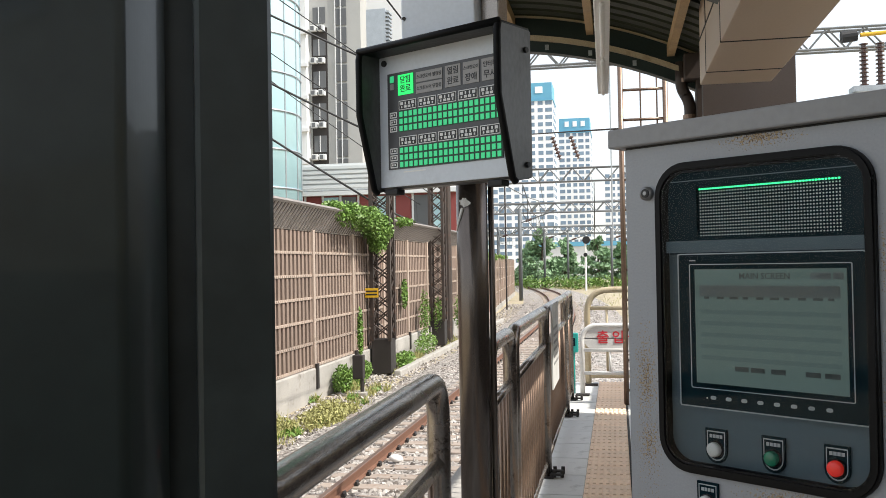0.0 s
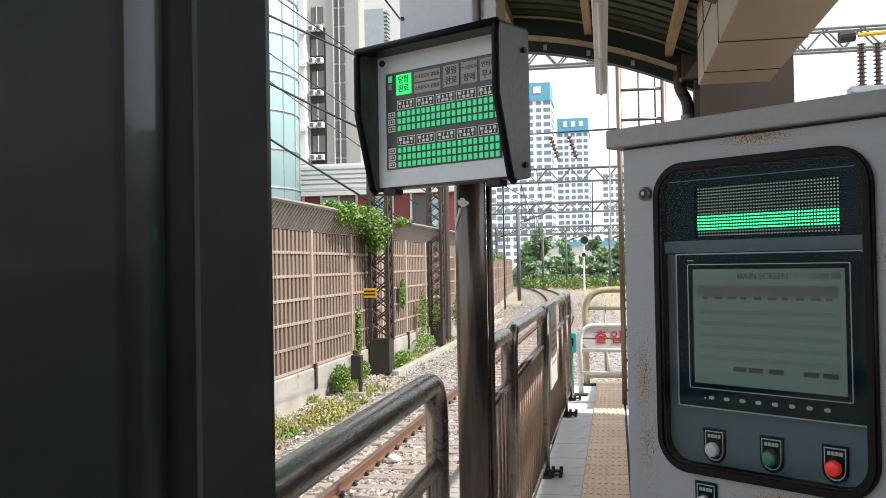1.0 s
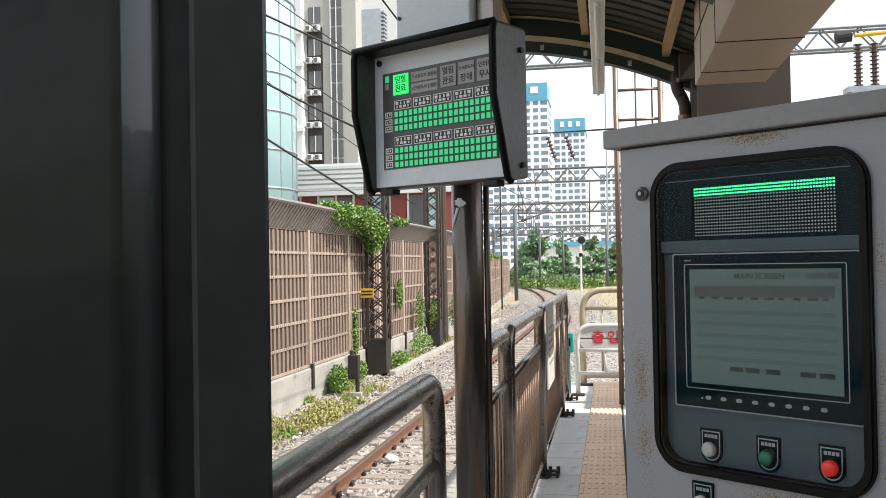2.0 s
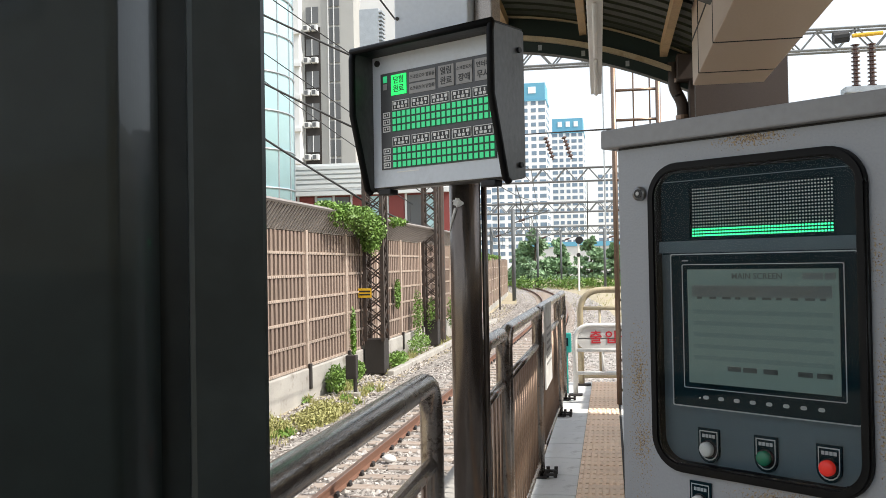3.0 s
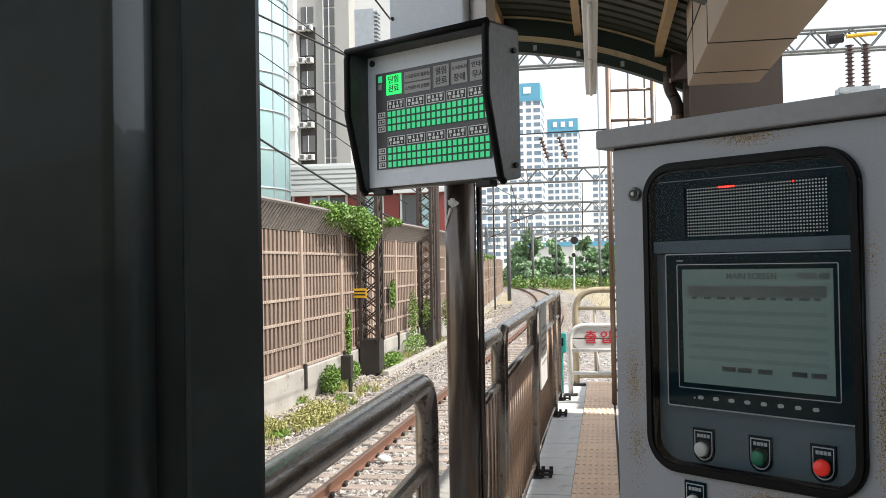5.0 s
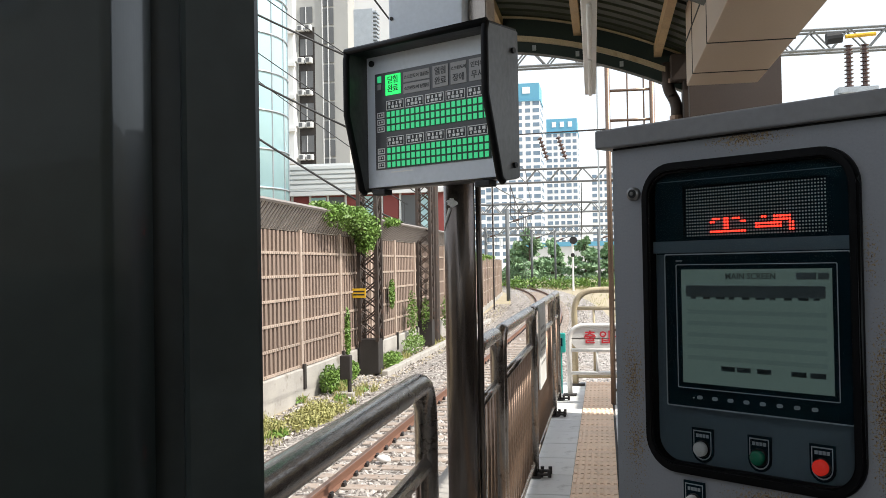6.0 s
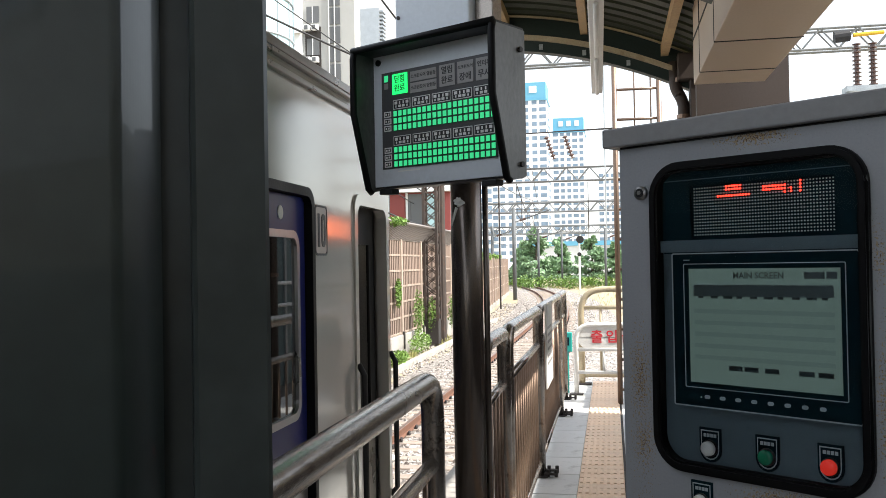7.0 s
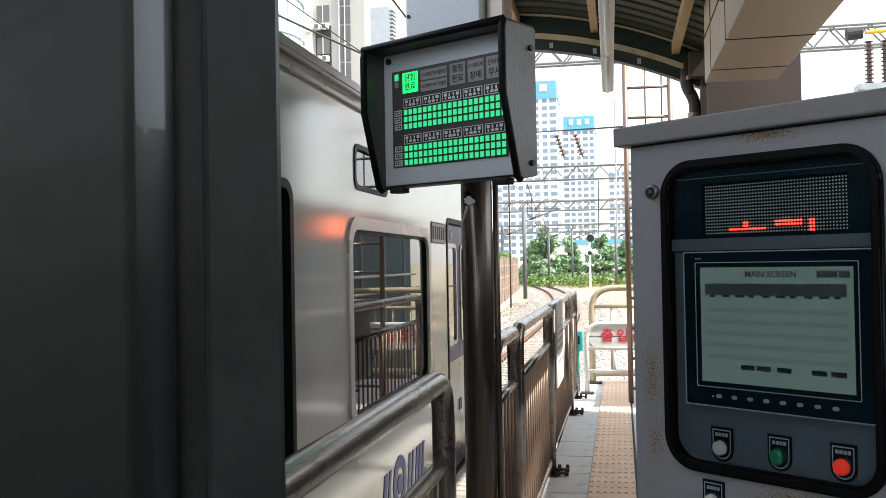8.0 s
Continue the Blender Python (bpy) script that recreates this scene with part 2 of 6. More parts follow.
# rust that breaks out in patches on the cabinet door
def rusty(m, patches):
    nt = m.node_tree
    N, L = nt.nodes.new, nt.links.new
    b = nt.nodes["Principled BSDF"]
    co = N("ShaderNodeTexCoord")
    total = None
    for x, z, rx, rz, s in patches:
        mp = N("ShaderNodeMapping")
        mp.inputs["Location"].default_value = (-x / rx, 0, -z / rz)
        mp.inputs["Scale"].default_value = (1 / rx, 0, 1 / rz)
        L(co.outputs["Object"], mp.inputs["Vector"])
        ln = N("ShaderNodeVectorMath")
        ln.operation = "LENGTH"
        L(mp.outputs[0], ln.inputs[0])
        r = N("ShaderNodeMapRange")
        r.inputs["From Min"].default_value, r.inputs["From Max"].default_value = 0.0, 1.0
        r.inputs["To Min"].default_value, r.inputs["To Max"].default_value = s, 0.0
        L(ln.outputs["Value"], r.inputs["Value"])
        if total is None:
            total = r.outputs[0]
        else:
            mx = N("ShaderNodeMath")
            mx.operation = "MAXIMUM"
            L(total, mx.inputs[0])
            L(r.outputs[0], mx.inputs[1])
            total = mx.outputs[0]
    old = b.inputs["Base Color"].links[0].from_socket
    for scale, colour, gain, cut in ((190, (0.33, 0.24, 0.13), 0.36, 0.70), (300, (0.11, 0.065, 0.035), 0.28, 0.70)):
        n = N("ShaderNodeTexNoise")
        n.inputs["Scale"].default_value, n.inputs["Detail"].default_value = scale, 4.0
        L(co.outputs["Object"], n.inputs["Vector"])
        ad = N("ShaderNodeMath")
        ad.operation, ad.inputs[1].default_value = "MULTIPLY_ADD", gain
        L(total, ad.inputs[0])
        L(n.outputs["Fac"], ad.inputs[2])
        st = N("ShaderNodeMapRange")
        st.inputs["From Min"].default_value, st.inputs["From Max"].default_value = cut, cut + 0.06
        L(ad.outputs[0], st.inputs["Value"])
        mix = N("ShaderNodeMix")
        mix.data_type = "RGBA"
        mix.inputs[7].default_value = (*colour, 1)
        L(st.outputs[0], mix.inputs[0])
        L(old, mix.inputs[6])
        old = mix.outputs[2]
    L(old, b.inputs["Base Color"])


rusty(M_CAB, [(0.045, 1.34, 0.055, 0.20, 0.68), (0.05, 1.20, 0.06, 0.16, 0.62), (0.33, 1.845, 0.14, 0.035, 0.8), (0.60, 1.32, 0.06, 0.30, 0.95),
              (0.41, 1.125, 0.22, 0.04, 0.85), (0.50, 1.11, 0.2, 0.05, 0.8), (0.05, 1.0, 0.06, 0.2, 0.5), (0.57, 1.60, 0.03, 0.12, 0.55)])

# crushed stone as cells of many greys
nt = M_BALL.node_tree
vor, vco = nt.nodes.new("ShaderNodeTexVoronoi"), nt.nodes.new("ShaderNodeTexCoord")
vor.inputs["Scale"].default_value = 17.0
nt.links.new(vco.outputs["Object"], vor.inputs["Vector"])
vr = nt.nodes.new("ShaderNodeValToRGB")
vr.color_ramp.elements[0].color, vr.color_ramp.elements[1].color = (0.06, 0.05, 0.042, 1), (0.50, 0.465, 0.43, 1)
sepc = nt.nodes.new("ShaderNodeSeparateColor")
nt.links.new(vor.outputs["Color"], sepc.inputs[0])
nt.links.new(sepc.outputs[0], vr.inputs[0])
nt.links.new(vr.outputs[0], [n for n in nt.nodes if n.type == "HUE_SAT"][0].inputs["Color"])
vb = nt.nodes.new("ShaderNodeBump")
vb.invert, vb.inputs["Strength"].default_value, vb.inputs["Distance"].default_value = True, 0.9, 0.04
nt.links.new(vor.outputs["Distance"], vb.inputs["Height"])
nt.links.new(vb.outputs[0], nt.nodes["Principled BSDF"].inputs["Normal"])

# the roof sheet lets some daylight through
nt = M_ROOFSHEET.node_tree
tl, mxs = nt.nodes.new("ShaderNodeBsdfTranslucent"), nt.nodes.new("ShaderNodeMixShader")
tl.inputs["Color"].default_value = (0.62, 0.62, 0.42, 1)
mxs.inputs[0].default_value = 0.30
pb, mo = nt.nodes["Principled BSDF"], nt.nodes["Material Output"]
nt.links.new(pb.outputs[0], mxs.inputs[1])
nt.links.new(tl.outputs[0], mxs.inputs[2])
nt.links.new(mxs.outputs[0], mo.inputs["Surface"])

# stones differ one from another
nt = M_STONE.node_tree
geo, hue = nt.nodes.new("ShaderNodeNewGeometry"), [n for n in nt.nodes if n.type == "HUE_SAT"][0]
ramp = nt.nodes.new("ShaderNodeValToRGB")
ramp.color_ramp.elements[0].color = (0.08, 0.065, 0.055, 1)
ramp.color_ramp.elements[1].color = (0.50, 0.465, 0.43, 1)
nt.links.new(geo.outputs["Random Per Island"], ramp.inputs[0])
nt.links.new(ramp.outputs[0], hue.inputs["Color"])


# ---- mesh tools ----
def mesh_of(bm, name, material, smooth=False):
    me = bpy.data.meshes.new(name)
    bmesh.ops.recalc_face_normals(bm, faces=bm.faces)
    for f in bm.faces:
        f.smooth = smooth
    bm.to_mesh(me)
    bm.free()
    me.materials.append(material)
    return me


def part(name, bm, material, parent, label="", smooth=False, m=None):
    ob = new(name, mesh_of(bm, name, material, smooth))
    if parent:
        ob.parent = parent
    if m is not None:
        ob.matrix_basis = m
    if label:
        ob["label"] = label
    return ob


def thing(name, m, label, category, group="", kind=""):
    ob = new(name)
    ob.empty_display_size = 0.2
    ob.matrix_basis = m
    return tagged(ob, label, category, group, kind)


def solo(name, bm, material, label, category, group="", kind="", m=None, smooth=False):
    return tagged(part(name, bm, material, None, "", smooth, m), label, category, group, kind)


def B():
    return bmesh.new()


def box(bm, x0, x1, y0, y1, z0, z1, bevel=0.0, m=None):
    r = bmesh.ops.create_cube(bm, size=1)
    vs = r["verts"]
    for v in vs:
        v.co = Vector((x0 + (v.co.x + .5) * (x1 - x0), y0 + (v.co.y + .5) * (y1 - y0), z0 + (v.co.z + .5) * (z1 - z0)))
        if m is not None:
            v.co = m @ v.co
    if bevel:
        es = list({e for v in vs for e in v.link_edges})
        bmesh.ops.bevel(bm, geom=es, offset=bevel, segments=2, affect="EDGES", profile=0.5)
    return bm


def tube(bm, pts, r, n=12, caps=True):
    """A round bar along a line of points."""
    pts = [Vector(p) for p in pts]
    rings, up = [], None
    for i, p in enumerate(pts):
        a = pts[max(i - 1, 0)]
        c = pts[min(i + 1, len(pts) - 1)]
        d = (c - a).normalized()
        if up is None:
            up = d.orthogonal().normalized()
        up = (up - d * up.dot(d)).normalized()
        side = d.cross(up)
        rr = r[i] if isinstance(r, (list, tuple)) else r
        rings.append([bm.verts.new(p + (up * math.cos(k * math.tau / n) + side * math.sin(k * math.tau / n)) * rr) for k in range(n)])
    for a, b in zip(rings, rings[1:]):
        for k in range(n):
            bm.faces.new((a[k], a[(k + 1) % n], b[(k + 1) % n], b[k]))
    if caps:
        bm.faces.new(rings[0])
        bm.faces.new(list(reversed(rings[-1])))
    return bm


def bend(a, corner, b, r, n=6):
    """Points of a rounded corner between two straight runs."""
    a, c, b = Vector(a), Vector(corner), Vector(b)
    p, q = c + (a - c).normalized() * r, c + (b - c).normalized() * r
    return [p.lerp(c, s).lerp(c.lerp(q, s), s) for s in [i / n for i in range(n + 1)]]


def outline(x0, x1, z0, z1, r, n=5):
    pts = []
    for cx, cz, a0 in ((x1 - r, z1 - r, 0), (x0 + r, z1 - r, 90), (x0 + r, z0 + r, 180), (x1 - r, z0 + r, 270)):
        for i in range(n + 1):
            a = radians(a0 + 90 * i / n)
            pts.append((cx + r * math.cos(a), cz + r * math.sin(a)))
    return pts


def plate(bm, pts, y0, y1):
    """A flat plate of the outline pts (x, z) from y0 to y1."""
    a = [bm.verts.new((x, y0, z)) for x, z in pts]
    b = [bm.verts.new((x, y1, z)) for x, z in pts]
    bm.faces.new(a)
    bm.faces.new(list(reversed(b)))
    for i in range(len(pts)):
        j = (i + 1) % len(pts)
        bm.faces.new((a[i], a[j], b[j], b[i]))
    return bm


def ring(bm, outer, inner, y0, y1):
    """A frame between two outlines of as many points."""
    n = len(outer)
    v = [[bm.verts.new((x, y, z)) for x, z in pts] for y in (y0, y1) for pts in (outer, inner)]
    for i in range(n):
        j = (i + 1) % n
        bm.faces.new((v[0][i], v[0][j], v[1][j], v[1][i]))
        bm.faces.new((v[2][i], v[2][j], v[3][j], v[3][i]))
        bm.faces.new((v[0][i], v[0][j], v[2][j], v[2][i]))
        bm.faces.new((v[1][i], v[1][j], v[3][j], v[3][i]))
    return bm


def holed(bm, x0, x1, z0, z1, holes, y0, y1):
    """A wall in x and z with rectangular holes (hx0, hx1, hz0, hz1), as one mesh."""
    xs = sorted({x0, x1, *[v for h in holes for v in h[:2]]})
    zs = sorted({z0, z1, *[v for h in holes for v in h[2:] if z0 <= v <= z1]})

    def full(i, k):
        if not (0 <= i < len(xs) - 1 and 0 <= k < len(zs) - 1):
            return False
        x, z = (xs[i] + xs[i + 1]) / 2, (zs[k] + zs[k + 1]) / 2
        return not any(h[0] < x < h[1] and h[2] < z < h[3] for h in holes)

    seen = {}

    def vert(i, k, y):
        if (i, k, y) not in seen:
            seen[i, k, y] = bm.verts.new((xs[i], y, zs[k]))
        return seen[i, k, y]

    for i in range(len(xs) - 1):
        for k in range(len(zs) - 1):
            if not full(i, k):
                continue
            loop = ((i, k), (i + 1, k), (i + 1, k + 1), (i, k + 1))
            for y in (y0, y1):
                bm.faces.new([vert(a, c, y) for a, c in loop])
            for n, (di, dk) in enumerate(((0, -1), (1, 0), (0, 1), (-1, 0))):
                if not full(i + di, k + dk):
                    a, c = loop[n], loop[(n + 1) % 4]
                    bm.faces.new((vert(*a, y0), vert(*c, y0), vert(*c, y1), vert(*a, y1)))
    return bm


def swap(bm, m):
    bmesh.ops.transform(bm, matrix=m, verts=bm.verts)
    return bm


def words(text, size, depth, align="CENTER"):
    """The built-in font's letters as a mesh in x and z, its face to -y."""
    cu = bpy.data.curves.new("letters", "FONT")
    cu.body, cu.size, cu.extrude, cu.align_x, cu.align_y, cu.resolution_u = text, size, depth, align, "CENTER", 2
    cu.offset = size * 0.014
    ob = bpy.data.objects.new("letters", cu)
    scene.collection.objects.link(ob)
    dg = bpy.context.evaluated_depsgraph_get()
    me = bpy.data.meshes.new_from_object(ob.evaluated_get(dg))
    bm = bmesh.new()
    bm.from_mesh(me)
    bpy.data.objects.remove(ob)
    bpy.data.meshes.remove(me)
    return swap(bm, Matrix.Rotation(radians(90), 4, "X"))


def quick(name, verts, faces, material, label, category, kind="", parent=None):
    me = bpy.data.meshes.new(name)
    me.from_pydata(verts, [], faces)
    me.materials.append(material)
    ob = new(name, me)
    if parent:
        ob.parent = parent
        if label:
            ob["label"] = label
    return tagged(ob, "" if parent else label, category, "", kind)


CENTRE = -2.85          # the track's centre line
BEND, RADIUS = 36.0, 380.0


def track_x(y):
    return CENTRE - (max(0.0, y - BEND) ** 2) / (2 * RADIUS)


# ---- ground, track bed, platform ----
def ground():
    bm = B()
    bmesh.ops.create_grid(bm, x_segments=8, y_segments=8, size=3000)
    swap(bm, Matrix.Translation((0, 0, -1.47)))
    solo("ground", bm, M_SOIL, "dry sandy ground with sparse weeds beside the railway", "ground", kind="structure")
    # ballast bed that follows the bend
    vs, fs = [], []
    prof = [(-2.75, -1.46), (-2.2, -1.39), (2.2, -1.39), (3.4, -1.46)]
    ys = [-12 + 3 * i for i in range(60)]
    for y in ys:
        for dx, z in prof:
            vs.append((track_x(y) + dx, y, z))
    for i in range(len(ys) - 1):
        for k in range(3):
            a = i * 4 + k
            fs.append((a, a + 1, a + 5, a + 4))
    quick("ballast_bed", vs, fs, M_BALL, "grey crushed stone ballast bed under the curving track", "ballast", "structure")


def stones():
    """Loose stones on the bed and its shoulder."""
    rnd = np.random.RandomState(4)
    base = np.array([(1, 0, 0), (-1, 0, 0), (0, 1, 0), (0, -1, 0), (0, 0, 1), (0.6, 0.6, 0.5), (-0.6, 0.5, 0.5)], float)
    tri = [(5, 0, 2), (4, 5, 2), (4, 0, 5), (4, 2, 6), (6, 2, 1), (4, 6, 1), (4, 1, 3), (4, 3, 0)]
    vs, fs = [], []
    for _ in range(31000):
        y = 8.5 + 60 * rnd.rand() ** 1.7
        x = track_x(y) + rnd.uniform(-3.9, 3.2 if y > 12.5 else 1.5)
        s = rnd.uniform(0.024, 0.058)
        z = -1.40 + (0.0 if abs(x - track_x(y)) < 2.2 else -0.06)
        a = rnd.uniform(0, 6.28)
        c, si = math.cos(a), math.sin(a)
        p = base * (s * rnd.uniform(0.7, 1.3, 3)) + rnd.normal(0, s * 0.16, base.shape)
        q = np.stack([p[:, 0] * c - p[:, 1] * si + x, p[:, 0] * si + p[:, 1] * c + y, p[:, 2] * 0.9 + z], 1)
        k = len(vs)
        vs.extend(map(tuple, q))
        fs.extend((t[0] + k, t[1] + k, t[2] + k) for t in tri)
    quick("ballast_stones", vs, fs, M_STONE, "loose angular grey and brown ballast stones between the sleepers", "ballast", "stuff")


def rails(track):
    for side in (-0.7525, 0.7525):
        vs, fs = [], []
        prof = [(-0.065, -1.36), (-0.06, -1.345), (-0.012, -1.335), (-0.012, -1.25), (-0.035, -1.24), (-0.035, -1.205),
                (-0.028, -1.2), (0.028, -1.2), (0.035, -1.205), (0.035, -1.24), (0.012, -1.25), (0.012, -1.335), (0.06, -1.345), (0.065, -1.36)]
        ys = [-12 + 2 * i for i in range(85)]
        n = len(prof)
        for y in ys:
            for dx, z in prof:
                vs.append((track_x(y) + side + dx, y, z))
        for i in range(len(ys) - 1):
            for k in range(n - 1):
                fs.append((i * n + k, i * n + k + 1, (i + 1) * n + k + 1, (i + 1) * n + k))
        r = quick("rail", vs, fs, M_RUST, "rusty brown steel rail with a worn head", "", parent=track)
        r.data.materials.append(M_RAILTOP)
        for p in r.data.polygons:
            if p.index % (n - 1) in (5, 6, 7):
                p.material_index = 1
    sl = mesh_of(box(B(), -1.2, 1.2, -0.12, 0.12, -1.5, -1.365, 0.015), "sleeper", M_SLEEP)
    clip = B()
    for s in (-1, 1):
        box(clip, s * 0.085 - 0.03, s * 0.085 + 0.03, -0.05, 0.05, -1.37, -1.335, 0.006)
        tube(clip, [(s * 0.09, -0.05, -1.325), (s * 0.09, 0.06, -1.315)], 0.02, 8)
        tube(clip, [(s * 0.085, 0, -1.36), (s * 0.085, 0, -1.295)], 0.014, 8)
    clip = mesh_of(clip, "rail_clip", M_DARKIRON)
    y = -11.5
    while y < 95:
        ob = new("sleeper", sl)
        ob.parent = track
        ob.location = (track_x(y), y, 0)
        if y < 50:
            for s in (-0.7525, 0.7525):
                c = new("rail_clip", clip)
                c.parent = track
                c.location = (track_x(y) + s, y, 0)
        y += 0.6


def far_track():
    t = thing("far_railway_track", pose(0, 0, 0), "distant rusty railway track crossing in a bend", "railway track", kind="structure")
    for off in (0, 1.5):
        pts = [(-30 + i * 3.0, 139 - 0.012 * (i * 3.0 + 4) ** 2 * 0.55 - i * 0.55 + off * 1.2, -1.3) for i in range(22)]
        part("rail", tube(B(), pts, 0.07, 6), M_RUST, t)


def platform():
    p = thing("platform", pose(0, 0, 0), "grey paved railway platform with a tactile strip", "platform", kind="structure")
    part("platform_body", box(B(), -1.22, 1.7, -14, 12.35, -1.5, -0.022), M_CONC, p)
    part("joint_bed", box(B(), -0.858, 1.69, -13.9, 12.34, -0.022, -0.014), M_JOINT, p)
    part("platform_coping", box(B(), -1.26, -0.86, -14, 12.36, -0.16, 0.0, 0.012), M_CONC, p, "pale concrete edge coping")
    slab = mesh_of(box(B(), -0.294, 0.294, -0.293, 0.293, -0.0139, 0.0, 0.004), "paving_slab", M_SLAB)
    for iy in range(24):
        y = 12.05 - 0.6 * iy
        for x in (-0.555, 0.385, 0.985):
            ob = new("paving_slab", slab)
            ob.parent = p
            ob.location = (x, y, -0.004 + random.uniform(-0.002, 0.001))
    # tactile tiles with raised bars
    bm = box(B(), -0.164, 0.164, -0.1455, 0.1455, -0.0139, 0.0, 0.003)
    for i in range(7):
        x = -0.145 + i * 0.0483
        for k in range(2):
            box(bm, x - 0.012, x + 0.012, -0.136 + k * 0.142, -0.014 + k * 0.142, -0.001, 0.009)
    tile = mesh_of(bm, "tactile_tile", M_TACT)
    for iy in range(48):
        ob = new("tactile_tile", tile)
        ob.parent = p
        ob.location = (-0.094, 12.2 - 0.3 * iy, 0.0)
    return p


def sun_wall_and_end_panel():
    # unseen wall, added to block sun; stepped heights set where sky gets past
    bm = B()
    box(bm, 1.45, 1.62, -14, 5.4, -0.02, 2.05)
    box(bm, 1.45, 1.62, 5.4, 7.0, -0.02, 2.5)
    box(bm, 1.45, 1.62, 7.0, 9.35, -0.02, 2.62)
    wb = solo("sun_block_wall", bm, M_BROWN, "unseen dark brown wall added to block the sun, with a cream band", "wall", kind="structure")
    # pale reflector out of view, added to lighten the pillar's upper reflection
    part("reflector_band", box(B(), 1.43, 1.447, -13.9, 8.4, 1.60, 2.04), M_CREAM, wb, "unseen cream band added to be reflected in the pillar")
    bm = B()
    box(bm, 0.80, 1.44, 8.5, 8.62, 0.0, 3.6)
    box(bm, 1.44, 1.60, 8.5, 8.62, 2.63, 3.6)
    solo("wall_end_panel", bm, M_BROWN, "dark brown metal end panel under the canopy", "wall", kind="structure")


def shade_block():
    # out of view; added only to keep direct sun off the platform
    s = thing("shade_building", pose(4.0, -14, -1.47), "unseen plain pale two-storey building added to shade the platform", "building")
    part("wall", box(B(), 0, 7, 0, 17.2, 0, 8.7), M_SHADEBLOCK, s)
    part("roof", box(B(), -0.15, 7.1, -0.1, 17.3, 8.7, 8.95), M_GALV, s)
    for k in range(4):
        for z in (2.4, 5.6):
            w = part("window", box(B(), -0.04, 0.0, 1.6 + k * 3.5, 3.4 + k * 3.5, z, z + 1.5), M_TOWERWIN, s)
            part("sill", box(B(), -0.12, 0.0, 1.5 + k * 3.5, 3.5 + k * 3.5, z - 0.1, z), M_GALV, w)


def hut():
    h = thing("equipment_hut", pose(1.78, 9.7, -1.47), "dark teal-grey trackside equipment hut with white rails", "hut")
    part("wall", box(B(), 0, 2.6, 0, 9.5, 0, 3.9, 0.02), M_HUT, h)
    part("roof", box(B(), -0.08, 2.7, -0.1, 9.6, 3.9, 4.0, 0.01), M_GALV, h)
    for k in range(6):
        part("rib", box(B(), -0.03, 0.0, 0.8 + k * 1.6, 0.88 + k * 1.6, 0.1, 3.9), M_GALV, h)
    # glowing board hidden from view, added to put an orange reflection on the train
    sign = solo("orange_reflection_board", box(B(), 1.735, 1.755, 13.3, 14.7, 2.06, 2.36, 0.004), M_ORANGE, "unseen glowing orange-red board added for its reflection in the train", "sign")
    part("reflection_board_rim", box(B(), 1.729, 1.735, 13.34, 14.66, 2.32, 2.34), M_WHITEP, sign)
    for z in (2.55, 2.85):
        part("rail", tube(B(), [(-0.09, 0.0, z), (-0.09, 9.5, z)], 0.025, 8), M_WHITEP, h, "", True)


# ---- noise barrier ----
WALL_X = -6.95


